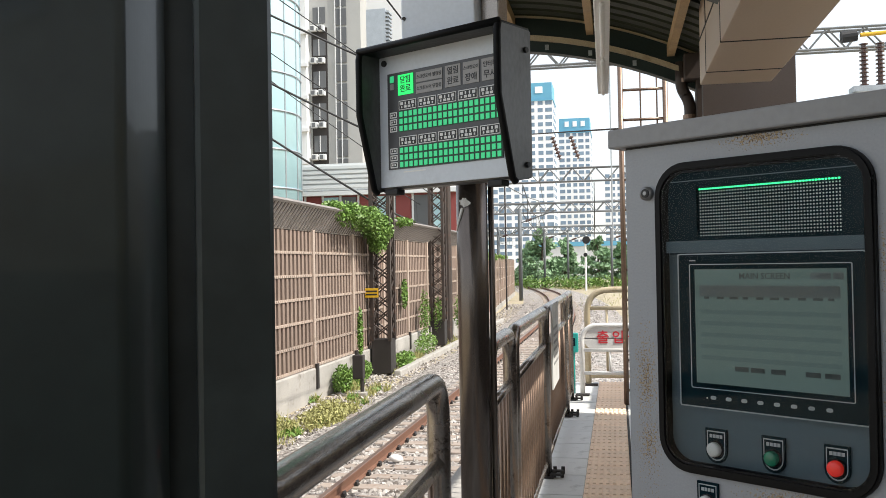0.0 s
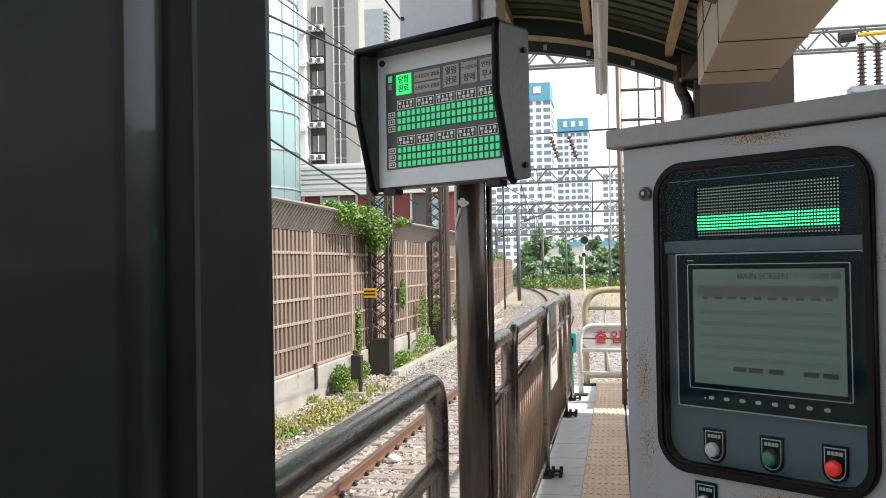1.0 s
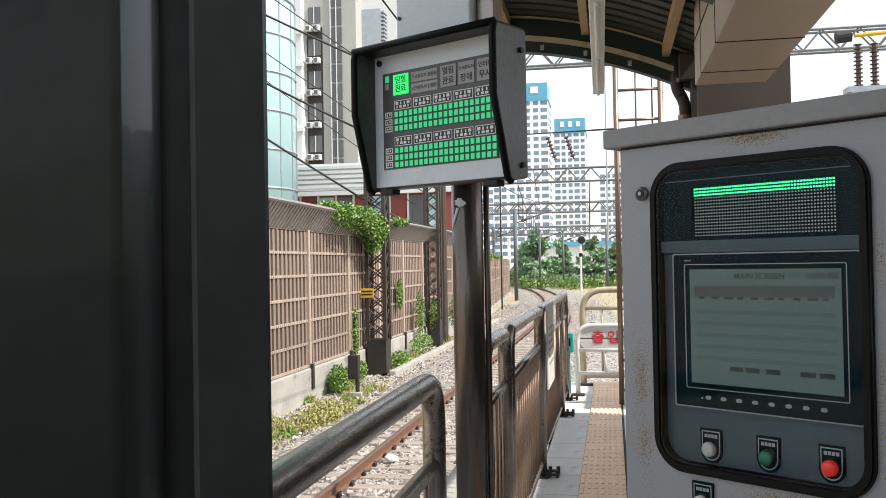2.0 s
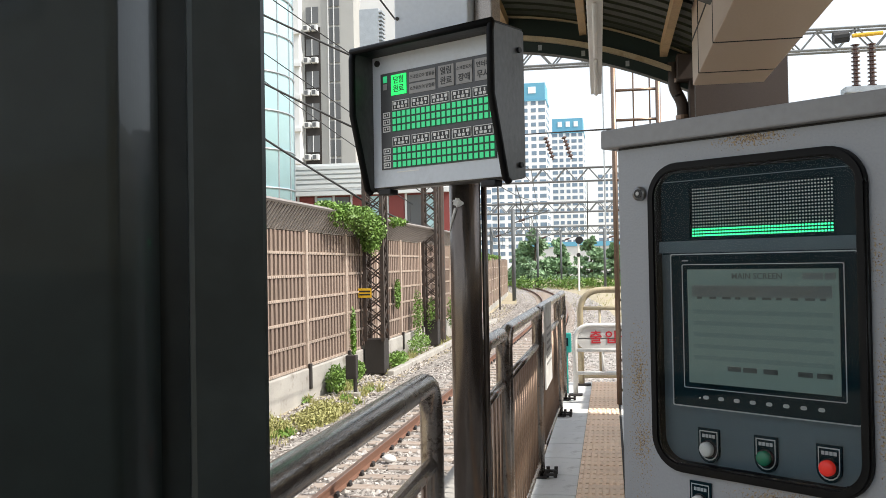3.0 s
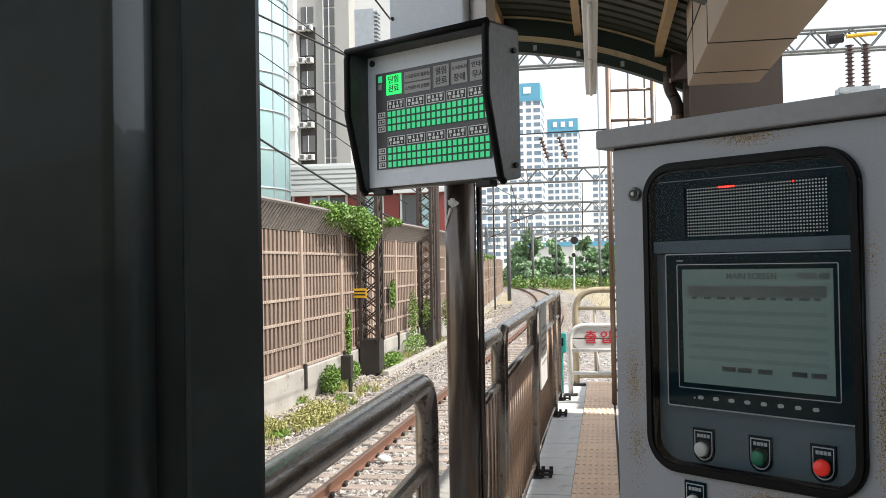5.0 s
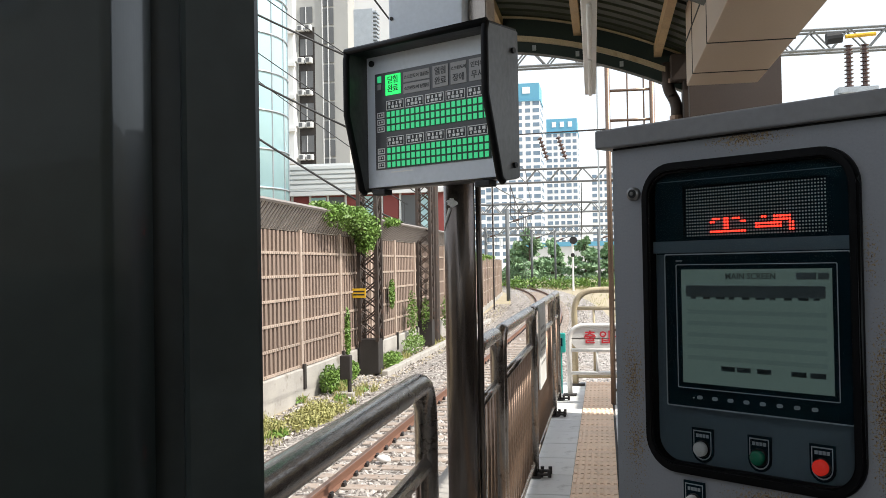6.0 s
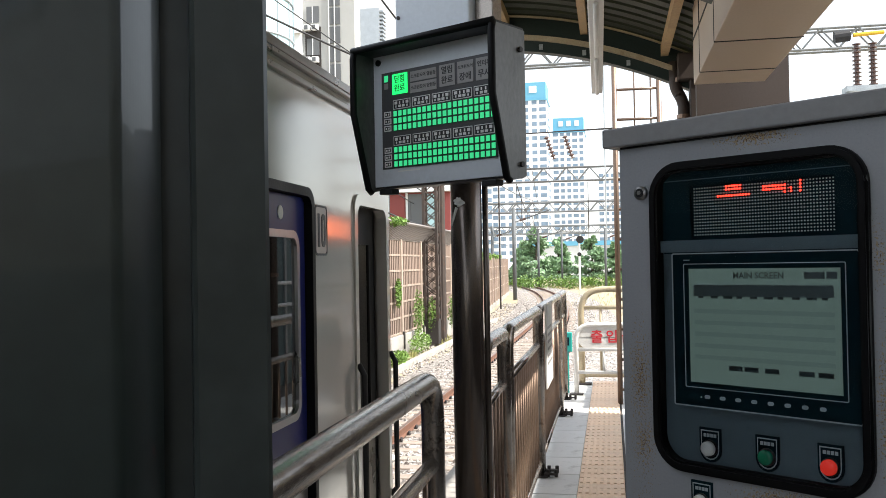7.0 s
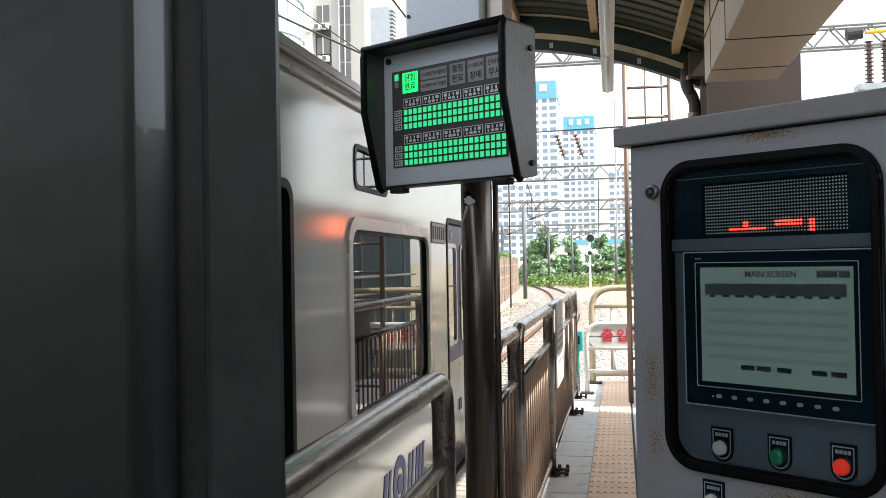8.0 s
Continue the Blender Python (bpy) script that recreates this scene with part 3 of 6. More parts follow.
def barrier():
    w = thing("noise_barrier", pose(0, 0, 0), "brown ribbed metal noise barrier on a concrete base, with an inclined top", "noise barrier", kind="structure")
    part("concrete_base", box(B(), WALL_X - 0.25, WALL_X + 0.12, 6, 42.6, -1.5, -0.72, 0.03), M_CONC, w, "stained grey concrete base wall")
    bay = 3.2
    rows, rise = 6, 0.52
    # one cassette with its upright ribs
    bm = B()
    for i in range(13):
        y = -bay / 2 + 0.11 + i * (bay - 0.22) / 12
        box(bm, -0.03, 0.035, y - 0.062, y + 0.062, 0.05, rise - 0.012)
    rib = mesh_of(bm, "cassette", M_WALL)
    bm = B()
    box(bm, 0.004, 0.048, -bay / 2 + 0.06, bay / 2 - 0.06, -0.006, 0.056)
    for i in range(26):
        y = -bay / 2 + 0.1 + i * (bay - 0.2) / 25
        box(bm, 0.047, 0.056, y - 0.035, y + 0.035, 0.003, 0.048)
    rail = mesh_of(bm, "seam_rail", M_WALLPOST)
    # dark sheet behind the ribs: shade of the gaps put into its colour
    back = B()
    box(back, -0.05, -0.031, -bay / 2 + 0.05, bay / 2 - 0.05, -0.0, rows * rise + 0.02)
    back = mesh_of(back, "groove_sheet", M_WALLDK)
    post = mesh_of(box(B(), -0.09, 0.10, -0.065, 0.065, -0.72, 2.46, 0.012), "barrier_post", M_WALLPOST)
    foot = mesh_of(box(B(), 0.10, 0.16, -0.07, 0.07, -1.2, -0.62, 0.01), "post_foot", M_DARKIRON)
    cap = B()
    lean = pose(0, 0, 0, 0, 35, 0)
    box(cap, -0.03, 0.03, -bay / 2, bay / 2, 0.0, 0.66)
    swap(cap, lean)
    cap = mesh_of(cap, "cap_panel", M_CAP)
    ribs = B()
    for i in range(17):
        y = -bay / 2 + 0.09 + i * (bay - 0.18) / 16
        box(ribs, 0.03, 0.052, y - 0.04, y + 0.04, 0.03, 0.62)
    box(ribs, -0.04, 0.06, -bay / 2, bay / 2, 0.625, 0.68)
    swap(ribs, lean)
    ribs = mesh_of(ribs, "cap_rib", M_CAPDK)
    y0 = 20.05
    for k in range(-5, 7):
        y = y0 + k * bay
        x = WALL_X + min(0, (track_x(y) - CENTRE) * 0.9)
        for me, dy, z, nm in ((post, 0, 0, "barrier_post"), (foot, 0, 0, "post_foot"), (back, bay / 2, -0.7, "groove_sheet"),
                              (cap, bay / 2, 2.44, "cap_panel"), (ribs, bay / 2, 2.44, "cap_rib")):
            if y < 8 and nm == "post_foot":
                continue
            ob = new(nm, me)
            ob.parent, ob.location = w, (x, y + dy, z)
        for r in range(rows):
            for me, nm in ((rib, "cassette"), (rail, "seam_rail")):
                ob = new(nm, me)
                ob.parent, ob.location = w, (x, y + bay / 2, -0.7 + r * rise)
    # the far run that follows the bend
    far = thing("far_noise_barrier", pose(-8.55, 68.5, 0, 0, 0, 4.1), "weathered brown noise barrier far along the bend", "noise barrier", kind="structure")
    part("panel", box(B(), -0.1, 0.1, -26, 20, -1.45, 1.95), M_WALL, far)
    for i in range(16):
        part("barrier_post", box(B(), 0.1, 0.2, -26 + i * 3, -25.86 + i * 3, -1.45, 2.0), M_WALLPOST, far)
    for z in (-0.3, 0.5, 1.3):
        part("seam_rail", box(B(), 0.1, 0.14, -26, 20, z, z + 0.07), M_WALLPOST, far)
    part("concrete_base", box(B(), 0.1, 0.2, -26, 20, -1.47, -1.15), M_CONC, far)
    v, f = leaves([(-7.2 - 0.075 * (y - 50), y, 2.05, 0.4, 1.6, 0.22) for y in (52, 57, 66, 71)], 700, 0.12, 12)
    quick("wall_creeper", v, f, M_LEAF, "green creeper along the far barrier top", "creeper", "stuff")
    solo("track_kerb", box(B(), -6.12, -5.92, 24.5, 48, -1.5, -1.30, 0.03), M_CONC, "low concrete cable trough kerb beside the ballast", "kerb", kind="structure")
    return w


def lattice(name, x, y, z0, z1, wide, label):
    t = thing(name, pose(x, y, z0), label, "mast", "lattice masts")
    h, a = z1 - z0, wide / 2
    part("mast_base", box(B(), -a - 0.03, a + 0.03, -a - 0.03, a + 0.03, 0, 0.95, 0.015), M_DARKIRON, t, "dark plated mast base")
    for sx in (-1, 1):
        for sy in (-1, 1):
            bm = box(B(), sx * a - 0.05, sx * a + 0.05, sy * a - 0.05, sy * a + 0.05, 0.9, h)
            part("leg", bm, M_MAST, t)
    step = 0.40
    n = int((h - 1.0) / step)
    for i in range(n):
        z = 1.0 + i * step
        s = 1 if i % 2 else -1
        bm = B()
        for q in (-1, 1):
            tube(bm, [(-a * s, q * a, z), (a * s, q * a, z + step)], 0.022, 5)
            tube(bm, [(q * a, -a * s, z), (q * a, a * s, z + step)], 0.022, 5)
            tube(bm, [(a * s, q * a, z), (-a * s, q * a, z + step)], 0.018, 5)
            tube(bm, [(q * a, a * s, z), (q * a, -a * s, z + step)], 0.022, 5)
        tagged(part("lacing", bm, M_MAST, t), kind="stuff")
    return t


def gantry(y, x0, x1, z, deep, label, thick=0.05, cant=0.0):
    t = thing("catenary_gantry", pose(0, y, 0), label, "gantry", "catenary gantries")
    for dz in (0, deep):
        for dy in (-0.25, 0.25):
            part("chord", tube(B(), [(x0, dy, z + dz), (x1, dy, z + dz + cant)], thick, 6), M_GANTRY, t)
    n = max(4, int((x1 - x0) / (deep * 0.85)))
    bm = B()
    for i in range(n):
        a, b = x0 + (x1 - x0) * i / n, x0 + (x1 - x0) * (i + 1) / n
        za, zb = (z, z + deep) if i % 2 else (z + deep, z)
        for dy in (-0.25, 0.25):
            tube(bm, [(a, dy, za), (b, dy, zb)], thick * 0.7, 5)
    tagged(part("lacing", bm, M_GANTRY, t), kind="stuff")
    for x in (x0, x1):
        part("post", tube(B(), [(x, 0, -1.47), (x, 0, z + deep + 0.2)], thick * 3.2, 10), M_MAST, t)
    return t


# ---- leaves ----
def leaves(centres, n, size, seed, droop=0.0):
    rnd = np.random.RandomState(seed)
    vs, fs = [], []
    cs = np.array(centres, float)
    for i in range(n):
        cx, cy, cz, rx, ry, rz = cs[rnd.randint(len(cs))]
        d = rnd.normal(0, 1, 3)
        d = d / np.linalg.norm(d) * rnd.rand() ** 0.45
        p = np.array([cx + d[0] * rx, cy + d[1] * ry, cz + d[2] * rz - droop * rnd.rand() ** 2])
        u = rnd.normal(0, 1, 3)
        u /= np.linalg.norm(u)
        v = np.cross(u, rnd.normal(0, 1, 3))
        v /= np.linalg.norm(v) + 1e-9
        s = size * rnd.uniform(0.6, 1.4)
        k = len(vs)
        for a, b in ((-1, 0), (0, -0.45), (1, 0), (0, 0.45)):
            vs.append(tuple(p + u * a * s + v * b * s))
        fs.append((k, k + 1, k + 2, k + 3))
    return vs, fs


def tuft(centres, n, tall, seed):
    """Thin upright blades."""
    rnd = np.random.RandomState(seed)
    vs, fs = [], []
    cs = np.array(centres, float)
    for i in range(n):
        cx, cy, cz, rx, ry = cs[rnd.randint(len(cs))]
        x, y = cx + rnd.normal(0, rx * 0.5), cy + rnd.normal(0, ry * 0.5)
        h = tall * rnd.uniform(0.4, 1.2)
        a, l = rnd.uniform(0, 6.28), rnd.uniform(0.1, 0.6) * h
        w = 0.012
        k = len(vs)
        vs += [(x - w * math.sin(a), y + w * math.cos(a), cz), (x + w * math.sin(a), y - w * math.cos(a), cz),
               (x + l * 0.4 * math.cos(a), y + l * 0.4 * math.sin(a), cz + h * 0.6), (x + l * math.cos(a), y + l * math.sin(a), cz + h)]
        fs += [(k, k + 1, k + 2), (k + 1, k + 3, k + 2)]
    return vs, fs


def plants():
    wx = WALL_X
    v, f = leaves([(wx + 0.35, 22.0, 3.02, 0.4, 0.9, 0.22), (wx + 0.45, 23.3, 2.95, 0.45, 0.9, 0.3), (wx + 0.5, 24.2, 2.7, 0.45, 0.6, 0.4),
                   (wx + 0.45, 24.4, 2.4, 0.28, 0.35, 0.3), (wx + 0.2, 21.2, 3.1, 0.25, 0.5, 0.12)], 9500, 0.050, 1, 0.25)
    quick("climbing_vine", v, f, M_LEAF, "bright green climbing vine hanging over the barrier top", "vine", "stuff")
    v, f = leaves([(wx + 0.4, 27.5, 2.95, 0.4, 0.7, 0.15)], 350, 0.07, 2)
    quick("climbing_vine", v, f, M_LEAF, "small green vine on the barrier top", "vine", "stuff")
    v, f = leaves([(-6.6, 21.3, -1.15, 0.22, 0.5, 0.38), (-6.6, 22.6, -1.2, 0.25, 0.6, 0.32), (-6.75, 23.8, -1.2, 0.15, 0.5, 0.25), (-6.3, 26.5, -1.2, 0.3, 0.8, 0.25)], 4200, 0.045, 3)
    quick("green_bush", v, f, M_LEAF, "low green bush at the foot of the barrier", "bush", "stuff")
    v, f = leaves([(-6.75, 23.4, -0.2, 0.07, 0.12, 0.75), (-6.75, 28.6, 0.7, 0.08, 0.3, 0.5), (-6.6, 31.0, -0.2, 0.2, 0.3, 1.0), (-6.4, 30.2, -1.05, 0.3, 1.4, 0.35),
                   (-6.6, 33.5, -0.3, 0.2, 0.4, 0.7), (-6.5, 37.5, -0.4, 0.25, 0.5, 0.8)], 4200, 0.045, 4)
    quick("creeper", v, f, M_LEAF, "green creepers climbing the brown barrier", "creeper", "stuff")
    rnd = random.Random(5)
    spots = [(rnd.uniform(-6.75, -5.5), rnd.uniform(14.5, 22.0), -1.47, rnd.uniform(0.06, 0.22), rnd.uniform(0.08, 0.35)) for k in range(26)]
    spots += [(rnd.uniform(-6.7, -6.1), rnd.uniform(23.0, 38.0), -1.47, 0.12, 0.3) for k in range(18)]
    v, f = leaves([(x, y, -1.38, 0.14, 0.3, 0.07) for x, y, z, p, q in spots[:14]], 900, 0.05, 8)
    quick("low_weeds", v, f, M_LEAF, "low green weeds scattered on the stones", "weeds", "stuff")
    patches = [(rnd.uniform(-6.4, -5.3), rnd.uniform(13.0, 19.0)) for k in range(11)]
    spots += [(x, y, -1.45, rnd.uniform(0.12, 0.26), rnd.uniform(0.25, 0.6)) for x, y in patches]
    v, f = leaves([(x, y, -1.36, 0.28, 0.5, 0.13) for x, y in patches], 4200, 0.034, 15)
    quick("yellow_weeds", v, f, M_LEAFDRY, "yellow-green leafy weeds in patches beside the ballast", "weeds", "stuff")
    v, f = tuft(spots, 2000, 0.24, 5)
    quick("dry_weeds", v, f, M_LEAFDRY, "yellow-green dry weeds beside the ballast", "weeds", "stuff")
    v, f = tuft([(8, 70, -1.47, 12, 25), (-3, 108, -1.47, 12, 8)], 3500, 0.4, 6)
    quick("far_grass", v, f, M_LEAFDRY, "dry grass between the far tracks", "grass", "stuff")


def tree(x, y, h, w, seed, label):
    t = thing("tree", pose(x, y, -1.47), label, "tree", "trees beyond the tracks")
    rnd = random.Random(seed)
    tr = tube(B(), [(0, 0, 0), (0.05, 0, h * 0.35), (0, 0.05, h * 0.8)], [0.2, 0.15, 0.04], 8)
    cs = []
    for i in range(26):
        s = (i + 0.5) / 26
        rr = w * (1 - s) ** 0.6 * (0.75 + 0.3 * rnd.random()) + 0.2
        a = rnd.uniform(0, 6.28)
        c = (rr * 0.6 * math.cos(a), rr * 0.6 * math.sin(a), h * (0.14 + 0.82 * s), rr * 0.5, rr * 0.5, h * 0.06)
        cs.append(c)
        tube(tr, [(0, 0, c[2] * 0.9), c[:3]], [0.05, 0.02], 5)
    part("trunk", tr, M_BARK, t)
    v, f = leaves(cs, 3400, 0.26, seed)
    quick("crown", v, f, M_LEAFDK, "dark green uneven crown", "", parent=t)


def hedge():
    cs = [(-20 + i * 1.1, 106 + 3 * math.sin(i * 1.7), -0.75, 0.9, 0.8, 0.75 + 0.2 * math.sin(i * 2.3)) for i in range(30)]
    v, f = leaves(cs, 6500, 0.16, 9)
    quick("hedge", v, f, M_LEAF, "long green hedge beyond the tracks", "hedge", "stuff")


# ---- buildings ----
def tower(x, y, w, d, z1, floors, cols, turn, label, top=True):
    t = thing("apartment_tower", pose(x, y, -1.47, 0, 0, turn), label, "apartment tower", "apartment towers")
    h = z1 + 1.47
    body_h = h * 0.91 if top else h
    part("wall", box(B(), -w / 2, w / 2, -d / 2, d / 2, 0, body_h), M_TOWER, t)
    if top:
        part("roof", box(B(), -w / 2 + 0.3, w / 2 - 0.3, -d / 2 + 0.3, d / 2 - 0.3, body_h, h), M_TOWERBLUE, t, "blue painted crown")
        for i in range(3):
            part("roof_opening", box(B(), -w * 0.3 + i * w * 0.25, -w * 0.3 + i * w * 0.25 + w * 0.13, -d / 2 + 0.15, -d / 2 + 0.3, h * 0.945, h * 0.98), M_TOWER, t)
        part("parapet", box(B(), -w / 2 - 0.25, w / 2 + 0.25, -d / 2 - 0.25, d / 2 + 0.25, body_h - 0.5, body_h), M_TOWERBLUE, t)
    fh = body_h / floors
    for face in range(2):
        bm = B()
        span = w if face == 0 else d
        n = cols if face == 0 else max(2, int(cols * d / w))
        for c in range(n):
            a = -span / 2 + span * (c + 0.5) / n
            ww = span / n * (0.30 if c % 3 else 0.40)
            for k in range(1, floors):
                z = k * fh + fh * 0.25
                if face == 0:
                    box(bm, a - ww, a + ww, -d / 2 - 0.06, -d / 2 + 0.02, z, z + fh * 0.55)
                else:
                    box(bm, w / 2 - 0.02, w / 2 + 0.06, a - ww, a + ww, z, z + fh * 0.55)
        tagged(part("window_grid", bm, M_TOWERWIN, t, "rows of blue-grey windows"), kind="stuff")
    return t


def towers():
    tower(-33.5, 352, 22, 16, 70, 24, 7, 0, "white apartment tower with a blue painted crown")
    tower(-16.5, 398, 13.5, 18, 63, 22, 5, 0, "slimmer white apartment tower with a blue crown")
    tower(-62, 362, 30, 16, 44, 15, 9, 0, "white apartment slab with many windows", False)
    tower(2.0, 458, 14, 16, 45, 15, 5, 0, "lower white apartment tower under a pale sky", False)
    tower(-48, 330, 12, 14, 38, 13, 4, 8, "white apartment block with dark windows", False)
    t = thing("low_building", pose(0, 165, -1.47), "long low white building behind the trees", "building")
    part("wall", box(B(), -14, 16, 0, 8, 0, 6.0), M_BLDWHITE, t)
    part("roof", box(B(), -14.3, 16.3, -0.3, 8.3, 6.0, 6.8), M_TOWERBLUE, t, "pale blue roof edge")
    part("window", box(B(), -2, 14, -0.05, 0.0, 3.6, 4.4), M_TOWERWIN, t)


def left_buildings():
    # round glass stair tower
    t = thing("glass_tower", pose(-20.5, 46, -1.47), "rounded pale cyan glass curtain wall tower", "building")
    bm = B()
    bmesh.ops.create_cone(bm, cap_ends=True, segments=40, radius1=3.9, radius2=3.9, depth=30)
    swap(bm, Matrix.Translation((0, 0, 15)))
    part("curtain_wall", bm, M_CURTAIN, t, "", True)
    for i in range(14):
        pts = [(3.93 * math.cos(k * math.tau / 40), 3.93 * math.sin(k * math.tau / 40), 1.2 + i * 2.0) for k in range(41)]
        part("transom", tube(B(), pts, 0.05, 5), M_GALV, t)
    for k in range(20):
        a = k * math.tau / 20
        part("mullion", box(B(), 3.9 * math.cos(a) - 0.04, 3.9 * math.cos(a) + 0.04, 3.9 * math.sin(a) - 0.04, 3.9 * math.sin(a) + 0.04, 0, 30), M_GALV, t)
    # grey apartment house
    t = thing("apartment_house", pose(-23.5, 74, -1.47), "grey rendered apartment house with dark window bays and air conditioners", "building")
    part("wall", box(B(), -3.2, 2.6, 0, 12, 0, 29), M_BLDGREY, t)
    part("white_wall", box(B(), -4.6, -1.95, -1.0, 0.0, 0, 34), M_BLDWHITE, t)
    part("parapet", box(B(), -3.3, 2.7, -0.12, 12.1, 29, 29.5), M_BLDWHITE, t)
    # no recess is cut; its shade is the dark colour of this plate
    part("bay", box(B(), -1.75, -0.35, -0.04, 0.0, 9, 23.5), M_DARKIRON, t, "flat dark window bay panel with a recess's shade in its colour")
    for k in range(6):
        z = 9.2 + k * 2.75
        win = part("window", box(B(), -1.6, -0.5, -0.10, -0.04, z + 0.9, z + 2.3), M_DARKGREY, t)
        part("frame", box(B(), -1.1, -1.04, -0.14, -0.09, z + 0.9, z + 2.3), M_BLDWHITE, win)
        part("balcony", box(B(), -2.6, -1.75, -1.3, -0.9, z - 0.2, z + 0.1), M_BLDWHITE, t)
        for q in (0, 1):
            ac = part("air_conditioner", box(B(), -1.75 + q * 0.68, -1.2 + q * 0.68, -0.5, -0.05, z + 0.2, z + 0.68, 0.03), M_BLDWHITE, t)
            part("fan_grille", box(B(), -1.68 + q * 0.68, -1.38 + q * 0.68, -0.53, -0.5, z + 0.26, z + 0.62), M_DARKGREY, ac)
    for k in range(11):
        z = 9.2 + k * 1.6
        for q in range(2):
            w = part("window", box(B(), 0.42 + q * 0.5, 0.86 + q * 0.5, -0.1, 0.0, z, z + 1.4), M_DARKGREY, t)
            part("frame", box(B(), 0.35 + q * 0.5, 0.42 + q * 0.5, -0.16, 0.0, z - 0.1, z + 1.5), M_BLDWHITE, w)
    part("side_wall", box(B(), 2.6, 9.5, 2.0, 10, 0, 29), M_BLDWHITE, t)
    # low podium with louvres, maroon shop front below
    t = thing("podium_building", pose(-13.5, 52, -1.47), "low building with white louvred parapet over maroon panels", "building")
    part("wall", box(B(), -6, 4.4, 0, 8, 0, 7.4), M_BRICKRED, t, "maroon cladding")
    part("parapet", box(B(), -6.1, 1.2, -0.2, 8, 7.6, 9.2), M_BLDWHITE, t)
    for k in range(5):
        part("louvre", box(B(), -6.1, 1.2, -0.34, -0.2, 7.75 + k * 0.28, 7.93 + k * 0.28), M_BLDWHITE, t)
    for k in range(9):
        x = -5.8 + k * 1.1
        win = part("window", box(B(), x, x + 0.9, -0.06, 0.02, 3.6, 7.2), (M_CURTAIN if k % 3 == 2 else M_DARKGREY if k % 4 == 3 else M_BRICKRED), t)
        part("frame", box(B(), x - 0.12, x, -0.12, 0.0, 3.6, 7.3), M_BLDWHITE, win)
    part("canopy", box(B(), -6, 4.5, -0.5, 0.0, 7.3, 7.55), M_BLDWHITE, t)


# ---- railings and gates ----
def railing(y0, y1, name="platform_railing", label="weathered steel tube railing with upright bars", pick=0.13, x=-0.55, near=0.036):
    t = thing(name, pose(x, 0, 0), label, "railing", "platform railings")
    top, mid, low = 1.243, 0.985, 0.10
    pts = [(0, y0, 0.0)] + bend((0, y0, 0), (0, y0, top), (0, y1, top), 0.13) + bend((0, y0, top), (0, y1, top), (0, y1, 0), 0.13) + [(0, y1, 0.0)]
    part("hoop", tube(B(), pts, near, 16), M_RAILING, t, "", True)
    part("mid_rail", tube(B(), [(0, y0, mid), (0, y1, mid)], 0.024, 12), M_RAILING, t, "", True)
    part("low_rail", tube(B(), [(0, y0, low), (0, y1, low)], 0.022, 12), M_RAILING, t, "", True)
    n = max(1, int((y1 - y0) / pick))
    bar = mesh_of(tube(B(), [(0, 0, low), (0, 0, mid)], 0.0085, 8), "upright_bar", M_BRONZE, True)
    for i in range(1, n):
        ob = new("upright_bar", bar)
        ob.parent, ob.location = t, (0, y0 + (y1 - y0) * i / n, 0)
    for y in (y0, y1):
        foot = box(B(), -0.06, 0.06, y - 0.05, y + 0.05, 0, 0.012, 0.003)
        box(foot, 0.03, 0.13, y - 0.02, y + 0.02, 0.012, 0.03, 0.004)
        for q in (0.06, 0.12):
            tube(foot, [(q, y, 0.0), (q, y, 0.055)], 0.014, 8)
        part("foot_plate", foot, M_DARKIRON, t)
    return t


def railings():
    railing(-3.0, 2.76)
    railing(3.86, 4.66)
    railing(4.80, 6.84)
    c = railing(6.96, 9.55)
    part("notice_board", box(B(), 0.04, 0.055, 7.05, 7.75, 0.62, 1.28, 0.004), M_WHITEP, c, "white notice board tied to the railing")
    bm = B()
    for i in range(6):
        box(bm, 0.0555, 0.058, 7.15, 7.65 - 0.1 * (i % 2), 0.80 + i * 0.055, 0.82 + i * 0.055)
    part("notice_lines", bm, M_SIGNBOX, c)
    railing(9.68, 10.7)
    t = thing("call_box", pose(-0.535, 11.25, 0), "small teal call box on a thin post", "call box")
    part("post", tube(B(), [(0, 0, 0), (0, 0, 0.5)], 0.012, 10), M_TEAL, t)
    b = part("box", box(B(), -0.055, 0.055, -0.04, 0.04, 0.50, 0.74, 0.012), M_TEAL, t)
    part("socket", box(B(), -0.02, 0.02, -0.05, -0.04, 0.58, 0.68, 0.004), M_PANELDK, b)


